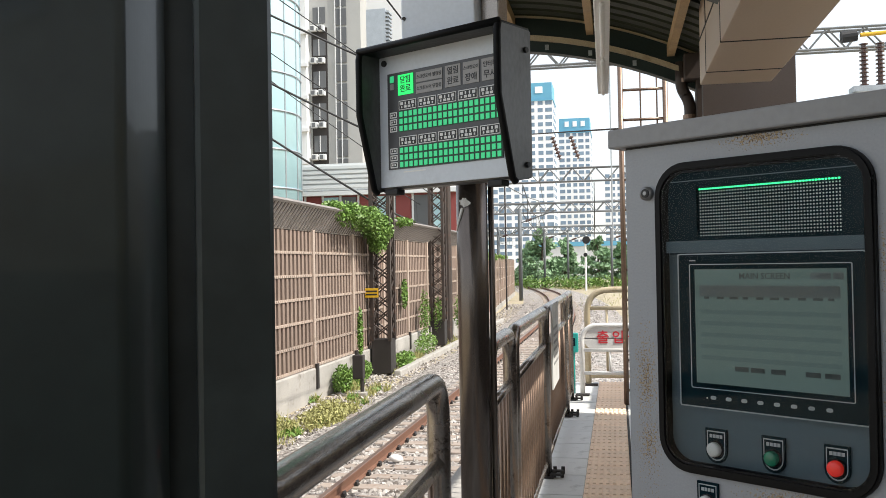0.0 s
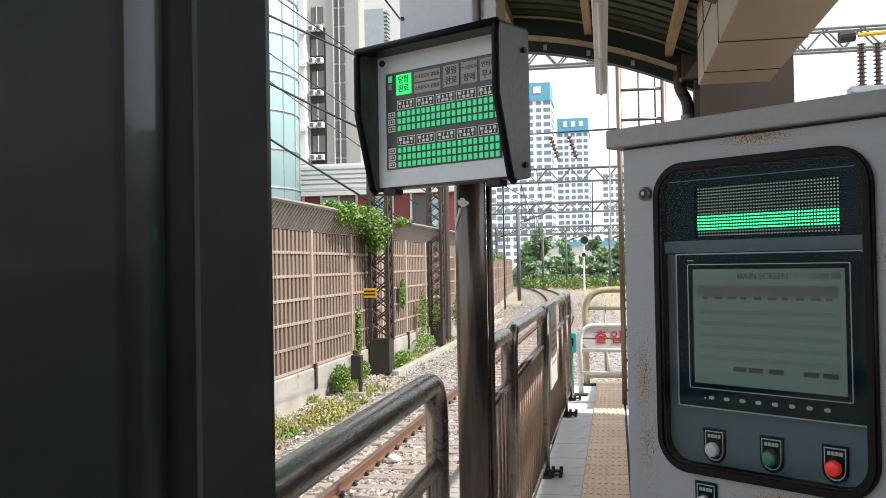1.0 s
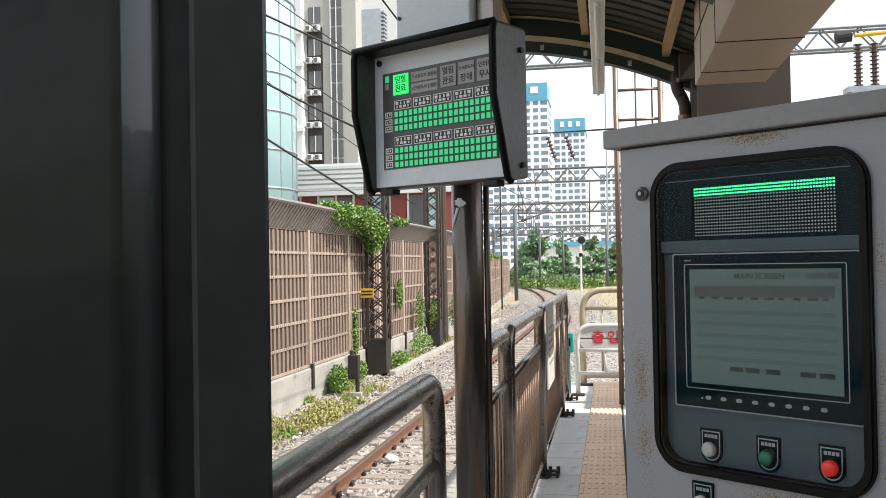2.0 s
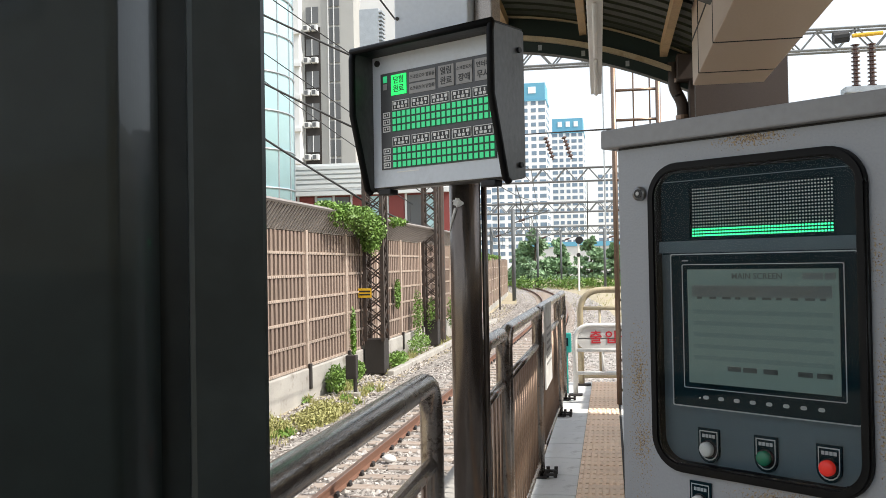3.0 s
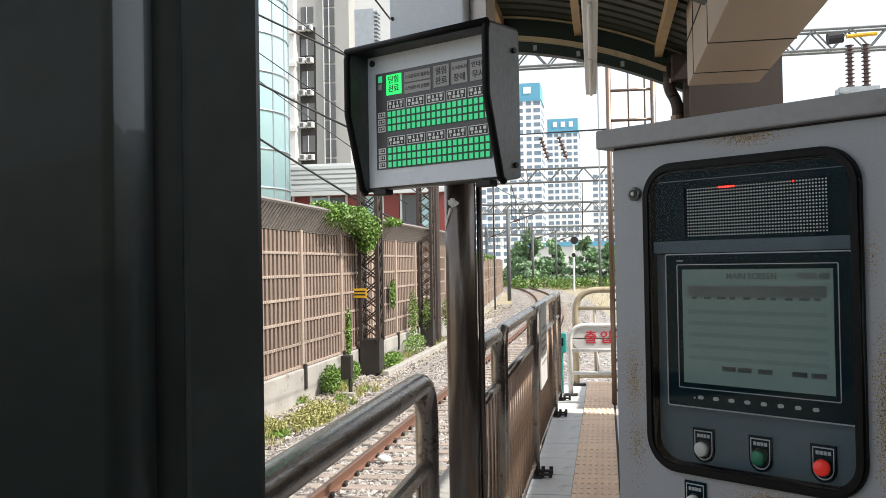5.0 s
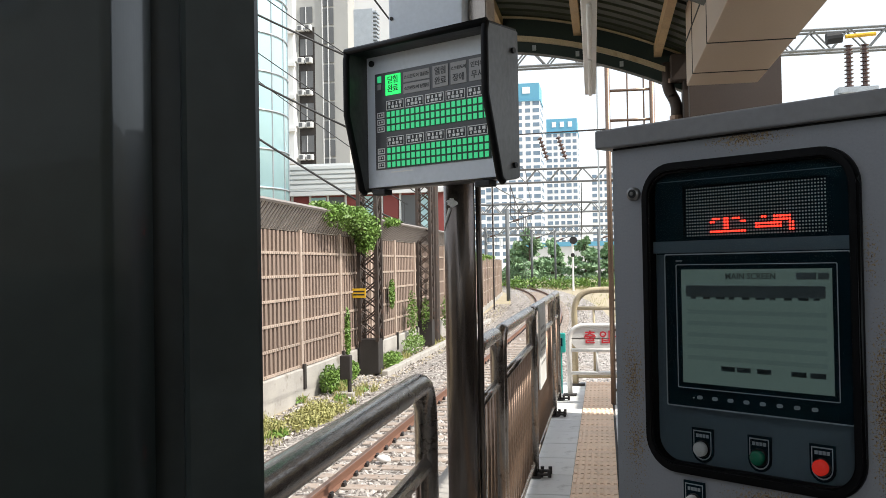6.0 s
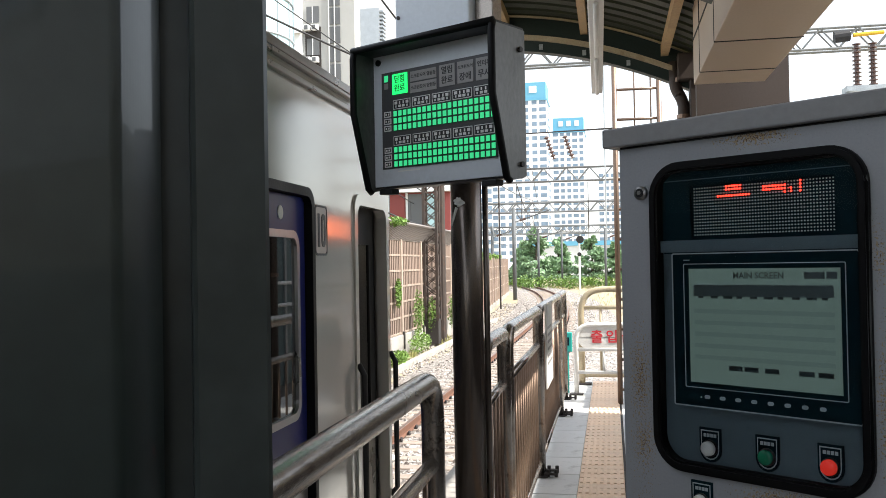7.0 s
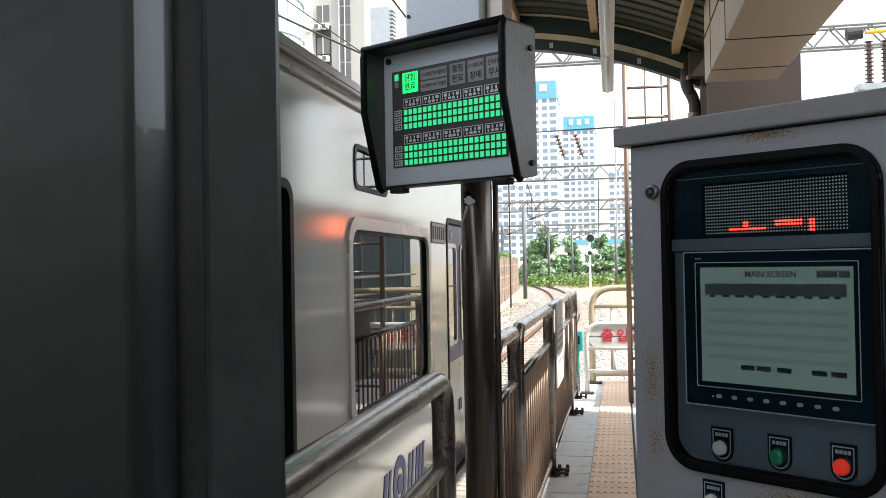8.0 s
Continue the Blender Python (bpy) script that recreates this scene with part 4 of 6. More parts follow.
def gates():
    t = thing("barrier_gate", pose(-0.43, 11.08, 0), "low white metal gate with red lettering at the platform end", "gate")
    w, h = 1.1, 0.84
    pts = [(0, 0, 0)] + bend((0, 0, 0), (0, 0, h), (w, 0, h), 0.2) + bend((0, 0, h), (w, 0, h), (w, 0, 0), 0.2) + [(w, 0, 0)]
    part("hoop", tube(B(), pts, 0.03, 14), M_WHITEP, t, "", True)
    part("sign_board", plate(B(), outline(0.02, w - 0.02, 0.55, h - 0.02, 0.14), -0.012, 0.012), M_WHITEP, t)
    part("lower_bar", tube(B(), [(0, 0, 0.27), (w, 0, 0.27)], 0.022, 12), M_WHITEP, t, "", True)
    part("board_bar", tube(B(), [(0, 0, 0.545), (w, 0, 0.545)], 0.024, 12), M_WHITEP, t, "", True)
    part("upright", tube(B(), [(0.33, 0, 0.27), (0.33, 0, 0.54)], 0.016, 10), M_WHITEP, t, "", True)
    part("upright", tube(B(), [(0.72, 0, 0.27), (0.72, 0, 0.54)], 0.016, 10), M_WHITEP, t, "", True)
    for i, ch in enumerate("출입금지"):
        part("letter", swap(words(ch, 0.165, 0.002), pose(0.25 + i * 0.18, -0.015, 0.69)), M_RED, t, "red painted letter")
    for x in (0, w):
        part("foot_plate", box(B(), x - 0.08, x + 0.08, -0.06, 0.06, 0.0, 0.02, 0.004), M_DARKIRON, t)
    t = thing("end_fence", pose(-0.39, 12.0, 0), "cream painted tube fence closing the platform end", "fence")
    w, h = 1.5, 1.24
    pts = [(0, 0, 0)] + bend((0, 0, 0), (0, 0, h), (w, 0, h), 0.3) + bend((0, 0, h), (w, 0, h), (w, 0, 0), 0.3) + [(w, 0, 0)]
    part("hoop", tube(B(), pts, 0.04, 14), M_CREAM, t, "", True)
    for z in (1.0, 0.12):
        part("bar", tube(B(), [(0, 0, z), (w, 0, z)], 0.026, 12), M_CREAM, t, "", True)
    for i in range(1, 6):
        part("upright", tube(B(), [(i * 0.25, 0, 0.12), (i * 0.25, 0, 1.0)], 0.016, 10), M_CREAM, t, "", True)
    for x in (0.02, w):
        part("foot_plate", box(B(), x - 0.1, x + 0.1, -0.07, 0.07, 0.0, 0.025, 0.004), M_DARKIRON, t)
    t = thing("ladder", pose(0.08, 10.4, 0), "tall reddish-brown steel ladder frame at the canopy end", "ladder")
    for x in (0, 0.49):
        part("stile", tube(B(), [(x, 0, 0), (x, 0, 4.3)], 0.03, 12), M_BRONZE, t, "", True)
    for i in range(12):
        part("rung", tube(B(), [(0, 0, 0.16 + i * 0.337), (0.49, 0, 0.16 + i * 0.337)], 0.016, 8), M_BRONZE, t, "", True)
    part("conduit", tube(B(), [(0.22, 0.03, 2.4), (0.22, 0.03, 4.3)], 0.009, 8), M_BRONZE, t, "", True)
    part("conduit", tube(B(), [(0.40, 0.03, 2.4), (0.40, 0.03, 4.3)], 0.009, 8), M_BRONZE, t, "", True)


# ---- canopy over the platform ----
def arch(x):
    return 3.67 - 0.27 * (x + 0.1) - 0.12 * (x + 0.1) ** 2


def arc_bar(bm, x0, x1, y0, y1, lo, hi, n=22):
    """A bar that follows the arch, from lo to hi above it."""
    rows = []
    for i in range(n + 1):
        x = x0 + (x1 - x0) * i / n
        z = arch(x)
        rows.append([bm.verts.new(p) for p in ((x, y0, z + lo), (x, y1, z + lo), (x, y1, z + hi), (x, y0, z + hi))])
    for a, b in zip(rows, rows[1:]):
        for k in range(4):
            bm.faces.new((a[k], a[(k + 1) % 4], b[(k + 1) % 4], b[k]))
    bm.faces.new(rows[0])
    bm.faces.new(rows[-1][::-1])
    return bm


def canopy():
    t = thing("platform_canopy", pose(0, 0, 0), "arched platform canopy with dark green beams and ochre purlins", "canopy", kind="structure")
    for y in (9.0, 6.1, 3.2, 0.3, -2.2):
        b = part("beam", arc_bar(B(), -1.2, 0.78, y - 0.06, y + 0.06, -0.11, 0.22), M_GREENSTEEL, t)
        part("flange", arc_bar(B(), -1.2, 0.78, y - 0.10, y - 0.062, -0.005, 0.045), M_CREAM, b, "chipped cream flange edge")
        part("flange", arc_bar(B(), -1.2, 0.78, y - 0.12, y + 0.12, 0.222, 0.229), M_CREAM, b)
        for q in range(5):
            x = -1.05 + q * 0.42
            part("cleat", box(B(), x - 0.018, x + 0.018, y - 0.075, y - 0.06, arch(x) - 0.085, arch(x) - 0.035), M_GALV, b)
    for x in (-0.97, -0.21, 0.55):
        z = arch(x) + 0.115
        part("purlin", box(B(), x - 0.035, x + 0.035, -2.4, 8.93, z, z + 0.105), M_OCHRE, t)
    # sheet with ribs that run over the arch
    part("roof_sheet", arc_bar(B(), -1.35, 0.85, -2.4, 9.2, 0.262, 0.272), M_ROOFSHEET, t)
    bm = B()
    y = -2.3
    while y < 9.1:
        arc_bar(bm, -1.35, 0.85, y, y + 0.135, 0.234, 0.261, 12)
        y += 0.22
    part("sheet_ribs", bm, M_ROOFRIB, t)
    # gutter box
    g = thing("gutter_box", pose(0, 0, 0), "beige panelled box gutter along the canopy edge", "gutter", kind="structure")
    ys = [-2.6, -2.0, -1.3, 1.2, 3.6, 6.05, 7.0, 7.5]
    for a, b in zip(ys, ys[1:]):
        part("panel", box(B(), 0.685, 1.228, a + 0.008, b - 0.008, 3.0, 3.35, 0.006), M_DUCT, g)
        part("panel", box(B(), 0.688, 1.225, a + 0.008, b - 0.008, 3.364, 3.95, 0.006), M_DUCT, g)
    part("core", box(B(), 0.70, 1.21, -2.55, 7.48, 3.02, 3.93), M_BLACK, g)
    for y in (1.2, 3.6, 6.05, 7.0):
        part("panel_joint", box(B(), 0.682, 1.231, y - 0.007, y + 0.007, 2.9975, 3.12), M_BLACK, g)
        part("panel_joint", box(B(), 0.6825, 0.69, y - 0.007, y + 0.007, 3.12, 3.95), M_BLACK, g)
    part("panel_joint", box(B(), 0.6825, 0.69, -2.59, 7.49, 3.352, 3.364), M_BLACK, g)
    # column and drain pipe at the end
    c = thing("canopy_column", pose(0.86, 8.9, 0), "dark brown steel canopy column", "column")
    part("shaft", box(B(), -0.09, 0.09, -0.1, 0.1, 0, 3.5, 0.01), M_BROWN, c)
    part("bracket", box(B(), -0.2, 0.12, -0.12, 0.12, 3.3, 3.55, 0.01), M_BROWN, c)
    part("base_plate", box(B(), -0.16, 0.16, -0.16, 0.16, 0, 0.02, 0.004), M_DARKIRON, c)
    d = thing("drain_pipe", pose(0.62, 8.95, 0), "dark brown bent rainwater pipe on the column", "pipe")
    pts = [(0.02, 0, 3.45), (0.02, 0, 3.25), (0.1, 0, 3.12), (0.1, 0, 0.05)]
    part("pipe", tube(B(), [(0.02, 0, 3.5)] + bend(pts[0], pts[1], pts[2], 0.08) + bend(pts[1], pts[2], pts[3], 0.08) + [pts[3]], 0.055, 14), M_BROWN, d, "", True)
    for z in (3.3, 2.95, 1.5):
        part("clamp", tube(B(), [(0.06 if z > 3.2 else 0.1, 0, z), (0.06 if z > 3.2 else 0.1, 0, z + 0.04)], 0.068, 14), M_BRONZE, d)
    # hanging light channel
    h = thing("light_channel", pose(0.004, 0, 0, 0, 0, 0.63), "white hanging light channel under the canopy", "lamp")
    part("channel", box(B(), -0.047, 0.047, 0.5, 8.0, 3.06, 3.15, 0.008), M_WHITEP, h)
    for i in range(5):
        part("tube_lamp", tube(B(), [(0, 0.8 + i * 1.45, 3.045), (0, 2.1 + i * 1.45, 3.045)], 0.016, 10), M_WHITEP, h, "", True)
    for i in range(4):
        part("hanger", tube(B(), [(0, 1.0 + i * 2.2, 3.14), (0, 1.0 + i * 2.2, 4.2)], 0.006, 6), M_GALV, h)


# ---- door status sign on its pole ----
def status_sign():
    p = thing("sign_pole", pose(-0.585, 3.72, 0), "dark scuffed steel pole with a thin conduit beside it", "pole")
    part("pole", tube(B(), [(0, 0, 0), (0, 0, 2.75)], 0.0645, 32), M_POLE, p, "", True)
    part("conduit", tube(B(), [(0.077, 0.02, 0), (0.077, 0.02, 2.6)], 0.0125, 12), M_POLE, p, "grey conduit", True)
    part("base_plate", box(B(), -0.11, 0.13, -0.11, 0.11, 0.0, 0.015, 0.004), M_DARKIRON, p)
    bm = B()
    bmesh.ops.create_icosphere(bm, subdivisions=3, radius=1)
    for v in bm.verts:
        k = 1 + 0.9 * noise.noise(v.co * 2.7)
        v.co = Vector((-0.018 + 0.017 * v.co.x * k, -0.063 + 0.005 * v.co.y * k, 1.852 + 0.016 * v.co.z * k))
    tube(bm, [(-0.030, -0.060, 1.83), (-0.044, -0.050, 1.79), (-0.060, -0.028, 1.74)], [0.007, 0.005, 0.002], 6)
    part("torn_tape", bm, M_WHITEP, p, "torn scrap of white tape")

    s = thing("status_sign", pose(-0.655, 3.555, 2.207, 0, 0, -29), "dark hooded train door status sign with green lit cells", "sign")
    x0, x1, z0, z1 = -0.380, 0.347, -0.286, 0.280
    part("casing", box(B(), x0, x1, 0.004, 0.085, z0, z1, 0.01), M_HOODGREY, s)
    # hood: top, two tapering cheeks
    for x, nm in ((x0, "hood_cheek"), (x1 - 0.014, "hood_cheek")):
        bm = B()
        prof = [(0.085, z0 + 0.005), (0.085, z1), (-0.105, z1), (-0.112, z1 - 0.03), (-0.112, 0.02), (-0.03, z0 + 0.0), (-0.01, z0 - 0.012)]
        a = [bm.verts.new((x - 0.006, y, z)) for y, z in prof]
        b = [bm.verts.new((x + 0.020, y, z)) for y, z in prof]
        bm.faces.new(a)
        bm.faces.new(b[::-1])
        for i in range(len(prof)):
            j = (i + 1) % len(prof)
            bm.faces.new((a[i], a[j], b[j], b[i]))
        bmesh.ops.bevel(bm, geom=bm.edges[:], offset=0.004, segments=2, affect="EDGES")
        part(nm, bm, M_HOODGREY, s)
        edge = [(x + 0.007, -0.105, z1 + 0.004), (x + 0.007, -0.114, z1 - 0.03), (x + 0.007, -0.114, 0.02), (x + 0.007, -0.032, z0), (x + 0.007, -0.012, z0 - 0.014)]
        part("rubber_edge", tube(B(), edge, 0.0145, 10), M_RUBBER, s, "black rubber edge trim", True)
    part("hood_top", box(B(), x0, x1, -0.108, 0.085, z1 - 0.008, z1 + 0.012, 0.006), M_HOOD, s)
    part("rubber_edge", tube(B(), [(x0, -0.11, z1 + 0.004), (x1, -0.11, z1 + 0.004)], 0.0145, 10), M_RUBBER, s, "", True)
    for z in (0.20, -0.235):
        part("bolt", tube(B(), [(x1 + 0.004, 0.045, z), (x1 + 0.016, 0.045, z)], 0.011, 10), M_BLACK, s)
    part("face_panel", box(B(), x0 + 0.018, x1 - 0.014, -0.004, 0.004, z0 + 0.008, z1 - 0.006, 0.002), M_SIGNWHITE, s, "pale grey face panel")
    for x in (x0 + 0.09, x1 - 0.1):
        part("latch", box(B(), x - 0.035, x + 0.035, -0.02, 0.03, z0 - 0.026, z0 - 0.002, 0.005), M_BLACK, s)
    part("screw", tube(B(), [(x0 + 0.05, -0.012, z1 - 0.035), (x0 + 0.05, 0.0, z1 - 0.035)], 0.013, 12), M_BLACK, s)
    d = part("display", box(B(), -0.312, 0.283, -0.008, -0.004, -0.206, 0.197, 0.001), M_SIGNDK, s, "dark display sheet")
    y = -0.0085

    def flat(name, xa, xb, za, zb, m, dy=0.002, lab=""):
        return part(name, box(B(), xa, xb, y - dy, y + 0.0002, za, zb), m, d, lab)

    # label tiles in the upper line
    lit = flat("lit_tile", -0.249, -0.166, 0.100, 0.184, M_CELLB, 0.003, "lit green tile")
    for i, tx in enumerate(("닫힘", "완료")):
        part("letters", swap(words(tx, 0.033, 0.0006), pose(-0.2075, y - 0.0037, 0.160 - i * 0.036)), M_CELLDK, d)
    for i, za in enumerate((0.141, 0.094)):
        flat("label_tile", -0.150, -0.010, za, za + 0.041, M_SIGNBOX)
        part("letters", swap(words("스크린도어 닫힘등" if i else "스크린도어 열림등", 0.0175, 0.0004), pose(-0.080, y - 0.0026, za + 0.020)), M_SIGNINK, d)
    for i, (a, b2) in enumerate((("열림", "완료"), ("스크린도어", "장애"), ("인터록", "무시"))):
        xa = 0.005 + i * 0.0915
        flat("label_tile", xa, xa + 0.079, 0.098, 0.184, M_SIGNBOX)
        part("letters", swap(words(a, 0.033 if len(a) == 2 else 0.024 if len(a) == 3 else 0.0165, 0.0004), pose(xa + 0.0395, y - 0.0026, 0.160)), M_SIGNINK, d)
        part("letters", swap(words(b2, 0.033, 0.0004), pose(xa + 0.0395, y - 0.0026, 0.121)), M_SIGNINK, d)
    flat("lamp", -0.295, -0.274, 0.158, 0.185, M_CELL)
    flat("lamp", -0.295, -0.274, 0.128, 0.152, M_SIGNBOX)
    cell = mesh_of(box(B(), 0.002, 0.0190, y - 0.0022, y, 0.002, 0.0235), "lit_cell", M_CELL)
    for g, zt in enumerate((0.036, -0.114)):
        for c in range(5):
            xa = -0.247 + c * 0.1057
            bar = flat("car_label", xa, xa + 0.095, zt + 0.002, zt + 0.041, M_SIGNTXT, 0.0012)
            part("car_label_field", box(B(), xa + 0.003, xa + 0.092, y - 0.0016, y - 0.0011, zt + 0.005, zt + 0.038), M_SIGNINK, bar)
            bm = B()
            for q in range(4):
                xq = xa + 0.009 + q * 0.0205
                box(bm, xq, xq + 0.015, y - 0.0022, y - 0.0015, zt + (0.022 if q in (0, 3) else 0.009), zt + (0.034 if q in (0, 3) else 0.019))
                box(bm, xq + 0.004, xq + 0.011, y - 0.0022, y - 0.0015, zt + (0.009 if q in (0, 3) else 0.022), zt + (0.018 if q in (0, 3) else 0.034))
            tagged(part("car_diagram", bm, M_SIGNTXT, bar), kind="stuff")
            flat("cell_backing", xa, xa + 0.1057, zt - 0.089, zt - 0.001, M_CELLDK, 0.0006)
            for q in range(4):
                for r in range(3):
                    ob = new("lit_cell", cell)
                    ob.parent, ob.location = d, (xa + 0.001 + q * 0.0262, -0.0008, zt - 0.0285 - r * 0.0293)
        for r in range(3):
            f = flat("row_label", -0.299, -0.259, zt - 0.027 - r * 0.0293, zt - 0.003 - r * 0.0293, M_SIGNTXT, 0.0012)
            part("row_label_bars", box(B(), -0.294, -0.264, y - 0.0018, y - 0.0011, zt - 0.0225 - r * 0.0293, zt - 0.0075 - r * 0.0293), M_SIGNINK, f)
    for g, zt in enumerate((0.036, -0.114)):
        for r in range(3):
            for q in (-0.290, -0.276):
                part("row_mark", box(B(), q, q + 0.008, y - 0.0024, y - 0.0017, zt - 0.019 - r * 0.0293, zt - 0.011 - r * 0.0293), M_SIGNTXT, d)
    part("scratch", box(B(), -0.23, -0.11, -0.0052, -0.0038, -0.222, -0.217), M_SIGNTXT, s)

    # plain box above, on the same pole
    b = thing("upper_box", pose(-0.648, 3.66, 0, 0, 0, -14), "pale blue-grey steel box fixed to the pole top", "box")
    part("box", box(B(), -0.20, 0.13, -0.06, 0.12, 2.50, 3.1, 0.006), M_PALE, b)
    part("side_plate", box(B(), 0.132, 0.21, 0.0, 0.10, 2.50, 3.1, 0.005), M_RAILING, b)
    part("bolt", tube(B(), [(-0.185, -0.066, 2.62), (-0.185, -0.058, 2.62)], 0.008, 8), M_DARKIRON, b)


# ---- control cabinet ----
def cabinet():
    c = thing("control_cabinet", pose(0.024, 2.1, 0, 0, 0, -37.5), "grey painted steel control cabinet with rust spots, display and buttons", "cabinet")
    W, D = 0.76, 0.34
    body = ring(B(), outline(0.0, W, 0.09, 1.852, 0.003, 6), outline(0.096, 0.545, 1.162, 1.797, 0.058, 6), 0.0, 0.006)
    part("door", body, M_CAB, c, "grey painted door with rust")
    part("casing", box(B(), 0.004, W - 0.004, 0.09, D, 0.09, 1.87, 0.004), M_CAB, c)
    part("door_side", box(B(), 0.0, 0.012, 0.006, 0.09, 0.09, 1.852), M_CAB, c)
    part("plinth", box(B(), 0.03, W - 0.03, 0.04, D - 0.03, 0, 0.09), M_DARKIRON, c)
    part("top_lip", box(B(), -0.034, W + 0.03, -0.02, D + 0.02, 1.857, 1.900, 0.004), M_LIP, c, "overhanging top lip")
    part("rain_gap", box(B(), 0.0, W, 0.003, 0.02, 1.848, 1.858), M_BLACK, c)
    lock = part("lock", tube(B(), [(0.06, -0.010, 1.75), (0.06, 0.004, 1.75)], 0.0155, 20), M_CHROME, c, "", True)
    part("keyhole", tube(B(), [(0.06, -0.012, 1.75), (0.06, -0.009, 1.75)], 0.010, 14), M_BLACK, lock)
    part("lock_core", tube(B(), [(0.06, -0.014, 1.75), (0.06, -0.011, 1.75)], 0.0045, 10), M_CHROME, lock)
    # rubber frame and glazing
    out, inn = outline(0.083, 0.557, 1.150, 1.810, 0.074, 8), outline(0.104, 0.536, 1.172, 1.789, 0.052, 8)
    fr = ring(B(), out, inn, -0.014, 0.012)
    bmesh.ops.bevel(fr, geom=[e for e in fr.edges if len({round(v.co.y, 4) for v in e.verts}) == 1 and e.verts[0].co.y < 0 and {round(f.normal.y, 1) for f in e.link_faces} != {1.0} and len([f for f in e.link_faces if len({round(v.co.y, 4) for v in f.verts}) == 1]) == 1], offset=0.005, segments=2, affect="EDGES")
    part("rubber_frame", fr, M_RUBBER, c, "thick black rubber window frame")
    gl = part("window_glass", plate(B(), outline(0.102, 0.538, 1.170, 1.791, 0.050, 6), -0.0115, -0.0095), M_CLEAR, c, "clear window glass")
    gl.visible_shadow = False
    part("instrument_panel", box(B(), 0.092, 0.549, 0.0135, 0.0175, 1.160, 1.798), M_INNER, c, "blue-grey instrument panel")
    # led unit: face with an opening, board behind
    led = part("led_unit", holed(B(), 0.112, 0.538, 1.6135, 1.788, [(0.180, 0.4895, 1.6485, 1.7565)], 0.0035, 0.0043), M_PANELDK, c, "dark dot matrix display")
    part("led_board", box(B(), 0.10, 0.545, 0.0115, 0.0132, 1.630, 1.795), M_PANELDK, led)
    part("trim_line", box(B(), 0.115, 0.535, 0.0028, 0.0036, 1.769, 1.771), M_INNER, led)
    bm = B()
    for i in range(48):
        for k in range(16):
            x, z = 0.1850 + i * 0.00637, 1.6525 + k * 0.00655
            plate(bm, [(x + 0.0017 * math.cos(a * 1.0472), z + 0.0017 * math.sin(a * 1.0472)) for a in range(6)], 0.0104, 0.0116)
    tagged(part("led_dots", bm, M_LEDOFF, led), kind="stuff")
    # each row of diodes lights as one piece and comes forward while it is lit
    shape = ["000111111000000000000000000010000",
             "000111111000000011111111000010000",
             "000000000000000011111111010010000",
             "111111111111000000000001010010000",
             "000001110000000000000011010010000",
             "000011011000000000000010010011100",
             "000110001100000000100010010011000",
             "011100000111000000110010010010000",
             "000001100000000000110011010010000",
             "000111111000000000110010001010000",
             "011101101110000000110011111100000",
             "110001100001100000000011111100000",
             "000001100000000011111111100110000",
             "000001100000000011111111100110000",
             "111111111111100000000000000110000",
             "000000000000000000000000000110000"]

    def diode_row(k, cols, m, name, label, r):
        bm = B()
        for i in cols:
            x, z = 0.1850 + i * 0.00637, 1.75075 - k * 0.00655
            plate(bm, [(x + r * math.cos(a * 1.0472), z + r * math.sin(a * 1.0472)) for a in range(6)], 0.0, 0.0012)
        return tagged(part(name, bm, m, c, label, m=pose(0, 0.0125, 0)), kind="stuff")

    green = [diode_row(k, range(48), M_LEDG, "green_led_row", "row of lit green diodes", 0.0021) for k in range(16)]
    red = [diode_row(k, [9 + i for i, ch in enumerate(shape[k]) if ch == "1"], M_LEDR, "red_led_row", "row of lit red diodes", 0.0024) for k in range(16)]
    part("divider", box(B(), 0.104, 0.5365, 0.0010, 0.0033, 1.6165, 1.6420, 0.0008), M_INNER, c)
    # operator screen
    h = part("operator_screen", box(B(), 0.1305, 0.5345, 0.003, 0.0134, 1.289, 1.615, 0.003), M_PANELDK, c, "dark touch screen unit")
    rim = ring(B(), outline(0.131, 0.534, 1.2895, 1.6145, 0.004, 2), outline(0.1335, 0.5315, 1.292, 1.612, 0.003, 2), 0.0018, 0.0034)
    part("rim_line", rim, M_LINE, h)
    rim = ring(B(), outline(0.1595, 0.5080, 1.330, 1.592, 0.003, 2), outline(0.1612, 0.5063, 1.3317, 1.5903, 0.002, 2), 0.0018, 0.0034)
    part("inner_line", rim, M_LINE, h)
    lcd = part("lcd", box(B(), 0.173, 0.4975, 0.0012, 0.0032, 1.342, 1.581, 0.0005), M_LCD, h, "pale grey lit screen")
    part("title", swap(words("MAIN SCREEN", 0.0175, 0.0003), pose(0.332, 0.0008, 1.566)), M_LCDINK, h)
    for xa, xb in ((0.428, 0.468), (0.472, 0.492)):
        part("status_field", box(B(), xa, xb, 0.0004, 0.0013, 1.560, 1.573), M_LCDMID, h)
    bm = box(B(), 0.185, 0.485, 0.0005, 0.0013, 1.524, 1.546)
    for i in range(10):
        box(bm, 0.187 + i * 0.030, 0.213 + i * 0.030, 0.0004, 0.0013, 1.546, 1.5475)
    part("train_diagram", bm, M_LCDMID, h)
    bm = B()
    for i in range(10):
        box(bm, 0.196 + i * 0.0295, 0.208 + i * 0.0295 + 0.004 * (i % 3), 0.0004, 0.0013, 1.519, 1.524)
    part("train_wheels", bm, M_LCDINK, h)
    for k in range(5):
        part("screen_band", box(B(), 0.186, 0.486, 0.0009, 0.0013, 1.488 - k * 0.024, 1.497 - k * 0.024), M_LCDBAND, h)
